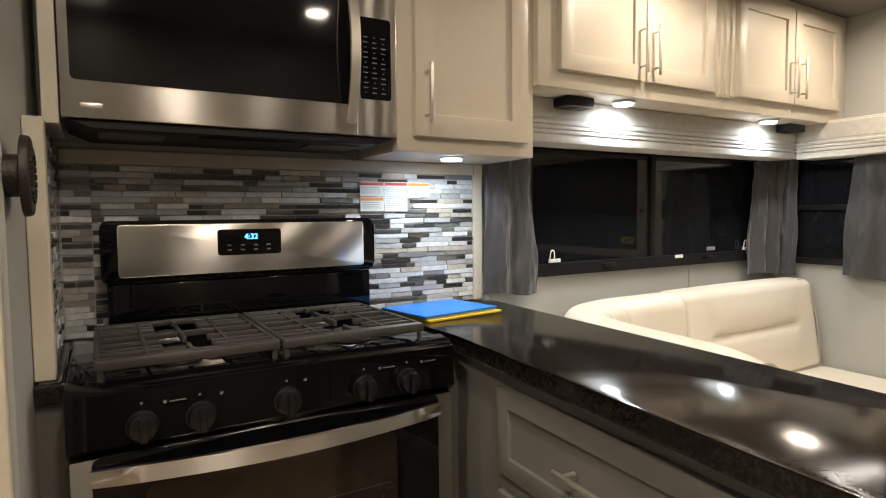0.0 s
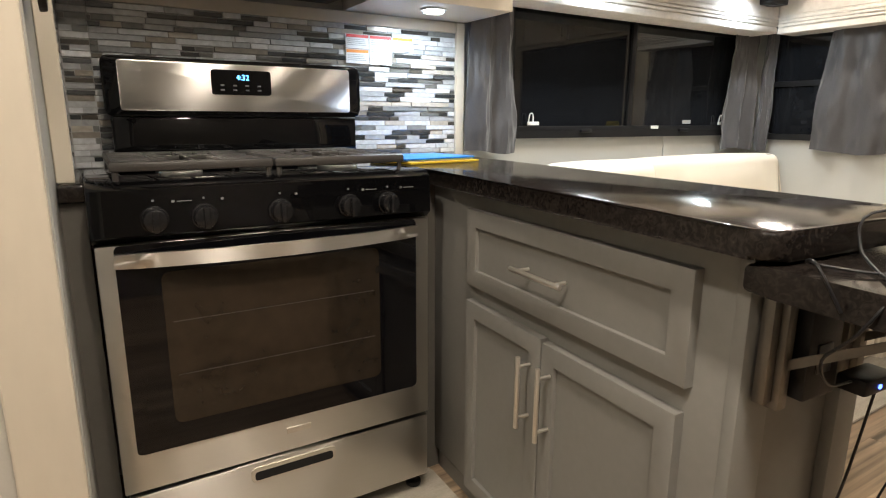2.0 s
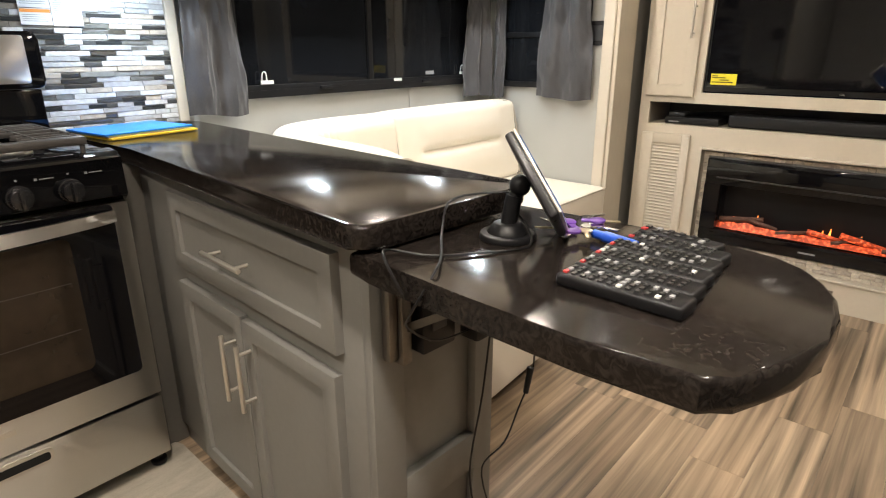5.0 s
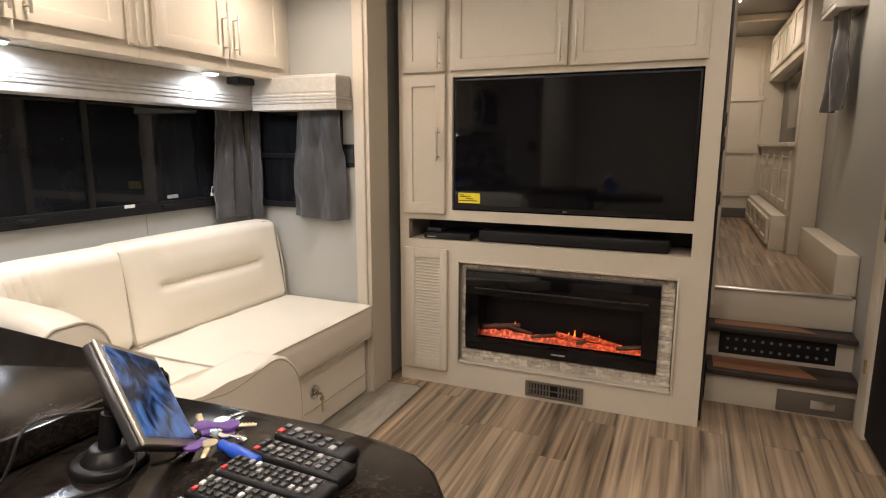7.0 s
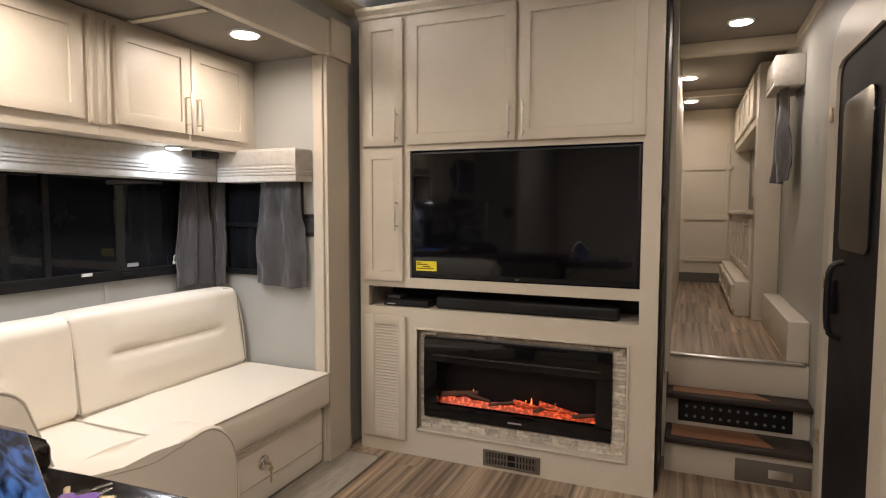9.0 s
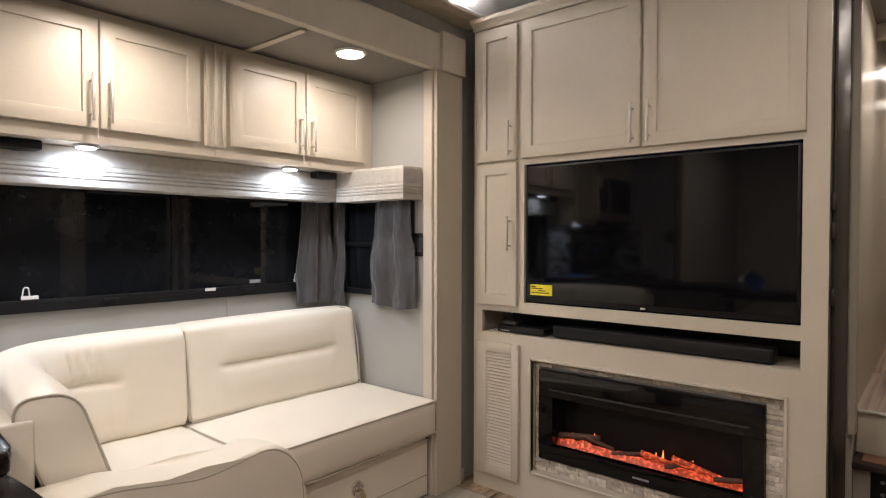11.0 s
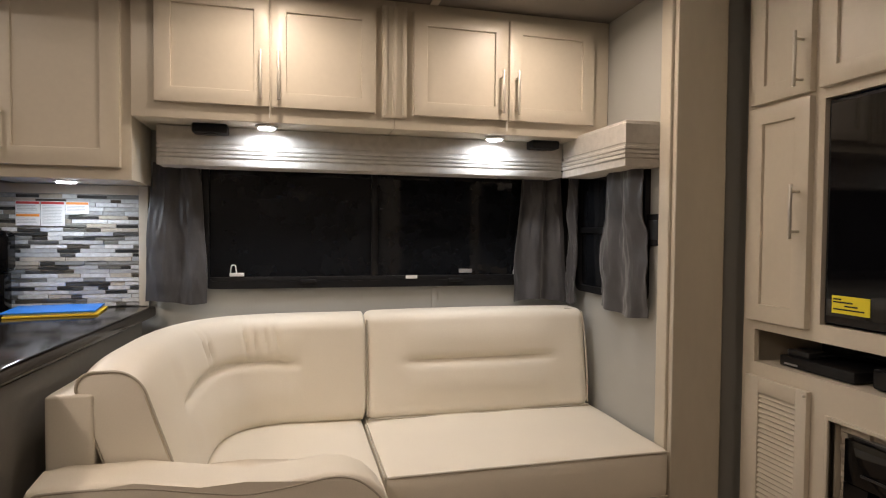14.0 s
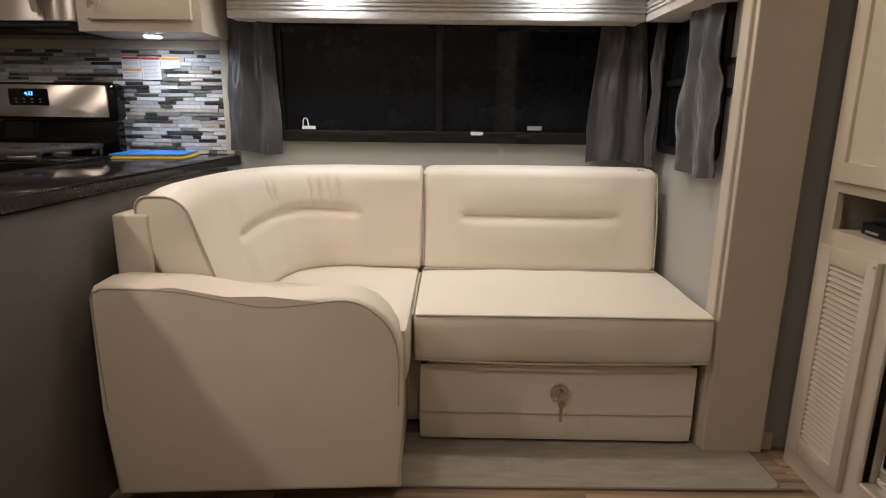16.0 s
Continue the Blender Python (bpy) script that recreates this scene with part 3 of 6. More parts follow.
for i, x in enumerate((0.044, 0.139, 0.297, 0.459, 0.560)):
    bm = bmesh.new()
    cyl(bm, (x, SY - 0.003, 0.845), (x, SY - 0.010, 0.845), 0.027, 28, bevel=0.002)
    cyl(bm, (x, SY - 0.010, 0.845), (x, SY - 0.030, 0.845), 0.0245, 28, 0.022, bevel=0.003)
    box(bm, x - 0.006, x + 0.006, SY - 0.042, SY - 0.030, 0.823, 0.867, 0.002)
    part("knob", bm, KNOBD, st, "black ribbed burner knob")
    bm = B(x - 0.002, x + 0.002, SY - 0.0045, SY - 0.003, 0.881, 0.885)
    box(bm, x + 0.034, x + 0.040, SY - 0.0045, SY - 0.003, 0.877, 0.882)
    if i in (0, 3, 4):
        box(bm, x + 0.044, x + 0.072, SY - 0.0045, SY - 0.003, 0.878, 0.880)
    part("knob_marking", bm, DIM, panel, "small white printed marks", smooth=False, kind="stuff")
# burners
for i, (x, y, r) in enumerate(((0.12, 1.54, 0.045), (0.12, 1.75, 0.035), (0.31, 1.645, 0.04), (0.49, 1.54, 0.05), (0.49, 1.75, 0.035))):
    bm = bmesh.new()
    cyl(bm, (x, y, 0.917), (x, y, 0.930), r, 28, bevel=0.002)
    bs = part("burner", bm, ALU, st, "aluminium burner base")
    bm = bmesh.new()
    cyl(bm, (x, y, 0.9305), (x, y, 0.940), r * 0.8, 28, bevel=0.003)
    part("burner_cap", bm, IRON, bs, "black burner cap")
# grates
for gx0, gx1 in ((-0.025, 0.297), (0.301, 0.625)):
    bm = bmesh.new()
    z0, z1, y0, y1 = 0.944, 0.958, 1.425, 1.815
    box(bm, gx0, gx1, y0, y0 + 0.026, z0 - 0.006, z1, 0.005)
    box(bm, gx0, gx1, y1 - 0.014, y1, z0, z1, 0.004)
    box(bm, gx0, gx0 + 0.010, y0 + 0.026, y1 - 0.014, z0, z1, 0.004)
    box(bm, gx1 - 0.010, gx1, y0 + 0.026, y1 - 0.014, z0, z1, 0.004)
    xm = (gx0 + gx1) / 2
    for y in (1.485, 1.52, 1.575, 1.645, 1.70, 1.735, 1.78):
        if y == 1.645:
            box(bm, gx0 + 0.009, gx1 - 0.009, y - 0.0045, y + 0.0045, z0, z1 - 0.001, 0.002)
        else:
            box(bm, gx0 + 0.009, xm - 0.045, y - 0.0035, y + 0.0035, z0, z1 - 0.001, 0.002)
            box(bm, xm + 0.045, gx1 - 0.009, y - 0.0035, y + 0.0035, z0, z1 - 0.001, 0.002)
    for y0b, y1b in ((1.451, 1.512), (1.567, 1.72), (1.778, 1.801)):
        box(bm, xm - 0.0045, xm + 0.0045, y0b, y1b, z0, z1 - 0.0005, 0.002)
    for dx in (-0.075, 0.075):
        box(bm, xm + dx - 0.0035, xm + dx + 0.0035, 1.451, 1.801, z0 + 0.001, z1 - 0.0015, 0.002)
    for fx in (gx0 + 0.01, gx1 - 0.01):
        for fy in (y0 + 0.01, y1 - 0.01):
            cyl(bm, (fx, fy, 0.917), (fx, fy, z0 + 0.004), 0.006, 8)
    part("grate", bm, IRON, st, "dark cast-iron burner grate")
# back guard
bm = B(0.005, 0.672, 1.842, 1.90, 0.90, 1.045, bevel=0.004)
part("backguard_lower", bm, ENAMEL, st, "glossy black lower back guard")
bm = bmesh.new()
prism(bm, rounded([(-0.006, 1.048), (0.686, 1.048), (0.686, 1.197), (-0.006, 1.197)], 0.02), "y", 1.838, 1.895, 0.006, 2)
part("backguard", bm, ENAMEL, st, "glossy black back guard")
part("backguard_panel", prism(bmesh.new(), rounded([(0.030, 1.062), (0.650, 1.062), (0.650, 1.187), (0.030, 1.187)], 0.008), "y", 1.832, 1.84, 0.002, 2), STEEL, st, "brushed stainless panel")
dsp = part("display", prism(bmesh.new(), rounded([(0.252, 1.106), (0.412, 1.106), (0.412, 1.172), (0.252, 1.172)], 0.008), "y", 1.829, 1.834, 0.001, 1), GLASSB, st, "black glass clock display")
text_mesh("4:32", 0.020, pose(0.335, 1.8286, 1.152, 90, 0, 0), CLOCK, dsp, "clock_digits")
bm = bmesh.new()
for i in range(4):
    for j in range(2):
        if 1:
            box(bm, 0.275 + i * 0.033, 0.285 + i * 0.033, 1.8282, 1.8292, 1.117 + j * 0.012, 1.121 + j * 0.012)
part("display_marks", bm, DIM, dsp, "tiny grey key marks", smooth=False, kind="stuff")
# oven door
dr = part("oven_door", B(SX0 + 0.004, SX1 - 0.004, SY + 0.004, SY + 0.034, 0.252, 0.797, bevel=0.003), STEEL, st, "brushed stainless oven door")
og = part("oven_glass", prism(bmesh.new(), rounded([(-0.034, 0.340), (0.640, 0.340), (0.640, 0.796), (-0.034, 0.796)], 0.012), "y", SY - 0.001, SY + 0.006, 0.001, 1), GLASSB, dr, "smoked black oven glass")
part("oven_view", prism(bmesh.new(), rounded([(0.045, 0.395), (0.535, 0.395), (0.535, 0.735), (0.045, 0.735)], 0.02), "y", SY - 0.0018, SY - 0.0011, 0), OVENG, og, "inner view of the oven glass with the floor's brown reflection in its colour")
for z in (0.505, 0.625):
    part("oven_rack", B(0.06, 0.52, SY - 0.0025, SY - 0.0019, z, z + 0.0016), IRON, og, "thin oven rack line behind the glass", smooth=False)
bm = bmesh.new()
hp = [(-0.036 + t * 0.677 / 16, SY - 0.012 - 0.042 * math.sin(math.pi * t / 16)) for t in range(17)]
prism(bm, hp + [(x, y + 0.011) for x, y in reversed(hp)], "z", 0.752, 0.782, 0.004, 2)
for x0, x1 in ((-0.036, -0.016), (0.621, 0.641)):
    box(bm, x0, x1, SY - 0.008, SY + 0.004, 0.755, 0.779, 0.002)
part("handle", bm, STEEL, dr, "bowed brushed stainless oven handle")
part("badge", B(0.285, 0.345, SY + 0.002, SY + 0.0045, 0.297, 0.312, bevel=0.001), NICKEL, dr, "small engraved badge")
sd = part("storage_drawer", B(SX0 + 0.012, SX1 - 0.006, SY + 0.004, SY + 0.03, 0.058, 0.243, bevel=0.004), STEEL, st, "brushed stainless storage drawer front")
bm = prism(bmesh.new(), rounded([(0.195, 0.196), (0.405, 0.196), (0.405, 0.232), (0.195, 0.232)], 0.012), "y", SY - 0.001, SY + 0.005, 0.001, 1)
grip = part("grip", bm, NICKEL, sd, "recessed drawer grip frame")
# No hollow is cut: a black plate stands for the shade inside the grip.
part("grip_shade", prism(bmesh.new(), rounded([(0.203, 0.200), (0.397, 0.200), (0.397, 0.222), (0.203, 0.222)], 0.008), "y", SY - 0.002, SY + 0.0, 0.0), BLACKP, grip, "black plate standing for the shaded hollow of the grip")
for x in (-0.02, 0.655):
    bm = bmesh.new()
    cyl(bm, (x, SY + 0.05, 0.007), (x, SY + 0.05, 0.022), 0.022, 16, bevel=0.003)
    cyl(bm, (x, SY + 0.05, 0.02), (x, SY + 0.05, 0.058), 0.010, 10)
    part("foot", bm, BLACKP, st, "black levelling foot")

# microwave
MX0, MX1, MY = -0.063, 0.674, 1.65
mw = thing("microwave", "stainless over-the-range microwave with a dark window", "microwave", (0.3, 1.8, 1.405))
part("body", B(MX0 + 0.003, MX1 - 0.003, MY + 0.03, BACK - 0.005, 1.409, 1.82, bevel=0.004), STEEL, mw, "stainless microwave casing")
d = part("door", B(MX0, 0.56, MY, MY + 0.028, 1.405, 1.82, bevel=0.004), STEEL, mw, "brushed stainless door")
part("door_window", prism(bmesh.new(), rounded([(-0.045, 1.480), (0.552, 1.480), (0.552, 1.80), (-0.045, 1.80)], 0.012), "y", MY - 0.003, MY + 0.003, 0.001, 1), GLASSB, d, "black glass window")
bm = bmesh.new()
arc = [(MY - 0.020 - 0.034 * math.sin(math.pi * t / 14), 1.432 + t * 0.368 / 14) for t in range(15)]
prism(bm, arc + [(y + 0.009, z) for y, z in reversed(arc)], "x", 0.530, 0.554, 0.003, 2)
for z in (1.440, 1.788):
    box(bm, 0.536, 0.548, MY - 0.022, MY, z - 0.006, z + 0.006, 0.002)
part("handle", bm, NICKEL, d, "curved stainless handle")
part("badge", B(-0.030, 0.010, MY - 0.001, MY + 0.002, 1.425, 1.436, bevel=0.001), NICKEL, d, "small round and lettered badge")
ctl = part("control_side", B(0.5605, MX1, MY, MY + 0.028, 1.405, 1.82, bevel=0.004), STEEL, mw, "stainless control side")
cp = part("control_pad", prism(bmesh.new(), rounded([(0.572, 1.497), (0.657, 1.497), (0.657, 1.70), (0.572, 1.70)], 0.008), "y", MY - 0.002, MY + 0.003, 0.001, 1), GLASSB, ctl, "black glass control pad")
bm = bmesh.new()
for j in range(12):
    z = 1.512 + j * 0.0125
    for i in range(3):
        w = 0.012 if (j + i) % 3 else 0.004
        xx = 0.587 + i * 0.024
        box(bm, xx - w / 2, xx + w / 2, MY - 0.003, MY - 0.002, z, z + 0.0022)
part("pad_marks", bm, DIM, cp, "rows of small white key marks", smooth=False, kind="stuff")
bm = prism(bmesh.new(), [(MX0 + 0.004, 1.4045), (MX1 - 0.004, 1.4045), (MX1 - 0.05, 1.386), (MX0 + 0.05, 1.386)], "y", MY + 0.012, BACK - 0.012, 0.002, 1)
under = part("underside", bm, BLACKP, mw, "dark vent underside")
for x in (0.0, 0.46):
    part("grease_filter", B(x, x + 0.13, MY + 0.06, MY + 0.16, 1.3825, 1.386), BRKT, under, "mesh grease filter")
bm = B(0.20, 0.42, MY + 0.05, MY + 0.09, 1.3825, 1.386)
part("lamp_cover", bm, BLACKP, under, "dark lamp cover")

# upper cabinets
FY = 1.655
c1 = thing("upper_cabinet", "cream painted single-door upper cabinet beside the microwave", "cabinet", (0.9, 1.8, 1.37))
part("body", B(0.676, 1.130, FY, BACK - 0.003, 1.372, CZ - 0.003, bevel=0.002), CREAM, c1, "cream painted carcass")
d = part("door", shaker(bmesh.new(), 0.722, 1.098, FY, 1.412, 2.03, 0.06), CREAM, c1, "cream shaker door")
pull(d, 0.752, FY - 0.02, 1.522, 0.155)
c1b = thing("cabinet_over_microwave", "cream painted cabinet above the microwave", "cabinet", (0.3, 1.8, 1.82))
part("body", B(MX0 - 0.06, 0.672, FY, BACK - 0.003, 1.822, CZ - 0.003, bevel=0.002), CREAM, c1b, "cream painted carcass")
for a, b in ((-0.05, 0.295), (0.305, 0.65)):
    d = part("door", shaker(bmesh.new(), a, b, FY, 1.85, 2.03, 0.045), CREAM, c1b, "cream shaker door")
structure("filler_microwave", B(-0.095, MX0 - 0.003, MY + 0.006, BACK - 0.003, 1.392, 1.82, bevel=0.002), CREAM, "cream filler strip beside the microwave", "cabinet")
LY = 1.635
for ci, (x0, x1, doors) in enumerate(((1.133, 2.022, ((1.207, 1.578, 1), (1.584, 1.951, 0))), (2.024, END - 0.003, ((2.092, 2.463, 1), (2.470, 2.83, 0))))):
    c = thing("upper_cabinet", "long cream painted two-door upper cabinet over the window" if ci == 0 else "cream painted two-door upper cabinet over the window corner", "cabinet", ((x0 + x1) / 2, 1.8, 1.585), "upper cabinets over the sofa")
    part("body", B(x0, x1, LY, BACK - 0.003, 1.586, CZ - 0.003, bevel=0.002), CREAM, c, "cream painted carcass")
    for a, b, side in doors:
        d = part("door", shaker(bmesh.new(), a, b, LY, 1.638, 2.022, 0.052), CREAM, c, "cream shaker door")
        pull(d, b - 0.028 if side else a + 0.026, LY - 0.02, 1.74, 0.165)
        ww = part("catch_cord", B((b if side else a) - 0.0008, (b if side else a) + 0.0008, LY - 0.012, LY - 0.010, 1.60, 1.638), WHITEP, d, "short hanging cord") if side else None
bm = bmesh.new()
box(bm, 1.976, 2.068, LY - 0.008, LY, 1.625, 2.035, 0.002)
for xa in (1.978, 2.014, 2.050):
    box(bm, xa, xa + 0.016, LY - 0.016, LY - 0.007, 1.63, 2.03, 0.004)
part("fluted_pilaster", bm, CREAM, c, "cream fluted strip between the cabinet pairs")
for p in PUCKS + [SMALL_PUCK]:
    pk = thing("puck_light", "small round lit under-cabinet lamp", "lamp", p, "under-cabinet lamps")
    bm = bmesh.new()
    cyl(bm, (p[0], p[1], p[2]), (p[0], p[1], p[2] - 0.008), 0.040, 28, bevel=0.002)
    part("rim", bm, WHITEP, pk, "white rim")
    bm = bmesh.new()
    cyl(bm, (p[0], p[1], p[2] - 0.008), (p[0], p[1], p[2] - 0.013), 0.030, 28)
    part("lens", bm, COOLLENS, pk, "glowing white lens")
for x, y in ((1.37, 1.74), (2.665, 1.745)):
    sp = thing("cabinet_speaker", "small black box speaker under the cabinet", "speaker", (x, y, 1.555), "under-cabinet speakers")
    part("case", B(x - 0.06, x + 0.06, y - 0.04, y + 0.04, 1.552, 1.585, bevel=0.006), BLACKP, sp, "black plastic case")
    bm = bmesh.new()
    cyl(bm, (x, y, 1.552), (x, y, 1.549), 0.025, 20)
    part("grille", bm, KNOBP, sp, "round speaker grille")

# ceiling lamps
def disc_light(x, y, z, label):
    o = thing("ceiling_light", label, "ceiling lamp", (x, y, z - 0.014), "ceiling lamps")
    bm = bmesh.new()
    cyl(bm, (x, y, z), (x, y, z - 0.008), 0.072, 36, 0.068, bevel=0.002)
    part("rim", bm, WHITEP, o, "white rim")
    bm = bmesh.new()
    cyl(bm, (x, y, z - 0.0081), (x, y, z - 0.012), 0.056, 36)
    part("diffuser", bm, LENS, o, "glowing warm white diffuser")


for p in SLIDE_LIGHTS:
    disc_light(*p, CZ, "round lit lamp in the taupe slide-out ceiling")
# Discs for the added fill lamps.
for p in ROOM_FILLS:
    disc_light(p[0], p[1], MZ, "round lit lamp added to the main ceiling at an assumed spot")
for p in HALL_LIGHTS:
    disc_light(*p[:2], 2.35, "round lit lamp in the hall ceiling")

# window frames
def window(name, u0, u1, z0, z1, bars, m, label):
    w = thing(name, label, "window", tuple(m @ Vector(((u0 + u1) / 2, 0, z0))))
    w["kind"] = "structure"
    o = rounded([(u0, z0), (u1, z0), (u1, z1), (u0, z1)], 0.045, 6)
    part("pane", prism(bmesh.new(), o, "y", -0.004, 0.0), WINGLASS, w, "black night glass", m=m)
    bm = bmesh.new()
    i = rounded([(u0 + 0.028, z0 + 0.028), (u1 - 0.028, z0 + 0.028), (u1 - 0.028, z1 - 0.028), (u0 + 0.028, z1 - 0.028)], 0.03, 6)
    n = len(o)
    vo, vi = [[bm.verts.new((p[0], y, p[1])) for p in q] for y in (-0.022,) for q in (o, i)]
    wo, wi = [[bm.verts.new((p[0], y, p[1])) for p in q] for y in (-0.0045,) for q in (o, i)]
    for k in range(n):
        j = (k + 1) % n
        bm.faces.new((vo[k], vo[j], vi[j], vi[k]))
        bm.faces.new((vo[k], vo[j], wo[j], wo[k]))
        bm.faces.new((vi[k], vi[j], wi[j], wi[k]))
        bm.faces.new((wo[k], wo[j], wi[j], wi[k]))
    part("frame", bm, BLACKP, w, "black window frame", m=m)
    for b in bars:
        part("bar", B(*b, bevel=0.002), BLACKP, w, "black window bar", m=m)
    return w


MB = Matrix.Translation((0, BACK, 0))
w1 = window("window_1", 1.312, 2.87, 0.972, 1.50, [(1.976, 2.002, -0.016, -0.005, 1.0, 1.48), (1.34, 2.84, -0.02, -0.005, 0.992, 1.019)], MB, "wide black-framed window dark with night")
for x in (1.415, 2.605):
    bm = B(x, x + 0.055, -0.026, -0.02, 1.022, 1.036, bevel=0.001)
    part("latch", bm, WHITEP, w1, "white latch tab", m=MB)
    bm = bmesh.new()
    sweep(bm, [(x + 0.004, -0.024, 1.036), (x + 0.008, -0.026, 1.064), (x + 0.022, -0.026, 1.064), (x + 0.026, -0.024, 1.036)], 0.0025, 6)
    part("latch_loop", bm, WHITEP, w1, "white wire loop", m=MB)
part("sticker", B(2.122, 2.172, -0.0235, -0.022, 1.006, 1.020), WHITEP, w1, "white sticker", m=MB, smooth=False)
part("sticker", B(2.36, 2.42, -0.0055, -0.0045, 1.028, 1.045), PRINT, w1, "grey sticker", m=MB, smooth=False)
for x in (1.72, 2.34):
    part("latch_base", B(x - 0.03, x + 0.03, -0.035, -0.022, 0.992, 1.007, bevel=0.003), BLACKP, w1, "black latch block", m=MB)
ME = Matrix.Translation((END, 0, 0)) @ FX
window("window_2", -1.86, -1.33, 0.952, 1.50, [(-1.86, -1.355, -0.016, -0.005, 1.205, 1.23)], ME, "small black-framed window dark with night")

# valances
def valance(label, x0, x1, y0, y1, z0, z1, along, m=None):
    """Padded board with stitched pleats above a plain lower band; its outer faces are -y and -x."""
    at = m @ Vector(((x0 + x1) / 2, y1, z0)) if m else Vector(((x0 + x1) / 2, y1, z0))
    v = thing("window_valance", label, "valance", tuple(at))
    part("board", B(x0, x1, y0, y1, z0, z1, bevel=0.004), VALANCE, v, "pale woven board cover", m=m)
    for nm, za, zb, d in (("band", 0.0, 0.026, 0.003), ("pleat", 0.030, 0.041, 0.006), ("pleat", 0.045, 0.056, 0.006), ("pleat", 0.060, 0.071, 0.005), ("upper_band", 0.080, 0.150, 0.002)):
        zb = min(zb, z1 - z0 - 0.002)
        if along == "x":
            bm = B(x0 - 0.001, x1 + 0.001, y0 - d, y0 + 0.004, z0 + za, z0 + zb, bevel=0.0018)
        else:
            bm = prism(bmesh.new(), [(x0 - d, y1), (x0 - d, y0 - d), (x1, y0 - d), (x1, y0 + 0.004), (x0 + 0.004, y0 + 0.004), (x0 + 0.004, y1)], "z", z0 + za, z0 + zb, 0.0015, 1)
        part(nm, bm, VALANCE, v, "pale stitched " + nm.replace("_", " "), m=m)


valance("pale woven pleated valance over the wide window", 1.183, 2.765, 1.770, BACK - 0.035, 1.440, 1.585, "x")
valance("pale woven pleated valance over the end window", 2.770, END - 0.003, 1.278, 1.765, 1.438, 1.598, "y")


def curtain(m, u0, u1, z0, z1, folds, label, seed, depth=0.014, gather=0.74, y=-0.055):
    rnd = random.Random(seed)
    ph = rnd.random() * 6
    nu, nv = 34, 30
    bm = bmesh.new()
    mid = (u0 + u1) / 2
    grid = [[], []]
    for s, off in ((0, 0.0), (1, 0.004)):
        for j in range(nv + 1):
            v = j / nv
            w = gather + (1 - gather) * min(1, v / 0.75) ** 0.8
            row = []
            for i in range(nu + 1):
                t = i / nu
                q = t + 0.02 * math.sin(7 * t + ph + 3 * v)
                uu = mid + (t - 0.5) * (u1 - u0) * w + 0.002 * math.sin(9 * v + ph)
                d = depth * (0.6 + 0.4 * v) * (math.sin(q * folds * 2 * math.pi + ph + 0.5 * v) + 0.16 * (1 - 0.6 * v) * math.sin(q * folds * 3.7 * math.pi + 2 * ph + 1.2 * v)) + 0.020 * noise.noise(Vector((4 * t + seed * 5, 3 * v, 0.3))) + 0.007 * noise.noise(Vector((15 * t, 10 * v, seed))) + (0.003 if v > 0.93 else 0)
                row.append(bm.verts.new((uu, y + d + off, z1 - v * (z1 - z0) + 0.008 * v * math.sin(5 * t + ph))))
            grid[s].append(row)
    for s in (0, 1):
        g = grid[s]
        for j in range(nv):
            for i in range(nu):
                bm.faces.new((g[j][i], g[j][i + 1], g[j + 1][i + 1], g[j + 1][i]))
    a, b = grid
    for i in range(nu):
        bm.faces.new((a[0][i], a[0][i + 1], b[0][i + 1], b[0][i]))
        bm.faces.new((a[nv][i], a[nv][i + 1], b[nv][i + 1], b[nv][i]))
    for j in range(nv):
        bm.faces.new((a[j][0], a[j + 1][0], b[j + 1][0], b[j][0]))
        bm.faces.new((a[j][nu], a[j + 1][nu], b[j + 1][nu], b[j][nu]))
    return solo("curtain", bm, CURTAIN, label, "curtain", m=m, group="short grey curtains")


curtain(MB, 1.115, 1.335, 0.925, 1.46, 2, "short grey curtain at the window beside the tiled wall", 1)
curtain(MB, 2.60, 2.84, 0.905, 1.46, 2, "short grey curtain at the window corner", 2)
curtain(ME, -1.87, -1.80, 0.90, 1.46, 1, "narrow grey curtain in the corner on the end wall", 3, y=-0.06)
curtain(ME, -1.605, -1.290, 0.905, 1.46, 2, "short grey curtain at the small end window", 4)
sw = thing("wall_control", "black wall switch plate beside the end window", "switch", (END, 1.31, 1.17))
part("plate", B(-1.334, -1.246, -0.012, 0, 1.163, 1.275, bevel=0.003), BLACKP, sw, "black plate", m=ME)
part("rocker", B(-1.318, -1.262, -0.016, -0.012, 1.185, 1.253, bevel=0.002), KNOBP, sw, "black rocker", m=ME)

# backsplash trim and labels
structure("backsplash_board", B(-0.0915, 1.09, BACK - 0.008, BACK - 0.0005, 0.9125, 1.386), GROUT, "pale grout bed behind the mosaic", "wall")
structure("backsplash_board_side", B(WX0 + 0.0005, -0.092, 1.56, BACK - 0.009, 0.9125, 1.386), GROUT, "pale grout bed behind the side mosaic", "wall")
structure("backsplash_trim", B(1.088, 1.122, BACK - 0.02, BACK - 0.0005, 0.9125, 1.37, bevel=0.002), TRIM, "cream trim at the end of the mosaic", "trim")
structure("backsplash_trim_top", B(-0.082, 1.087, BACK - 0.018, BACK - 0.0085, 1.335, 1.37, bevel=0.002), TRIM, "cream trim over the mosaic", "trim")
structure("backsplash_trim_side", B(WX0 + 0.001, -0.084, 1.52, 1.56, 0.9125, 1.385, bevel=0.003), TRIM, "cream trim board at the front of the side mosaic", "trim")
lb = thing("warning_labels", "white paper warning labels stuck on the mosaic", "label", (0.78, BACK - 0.02, 1.21))
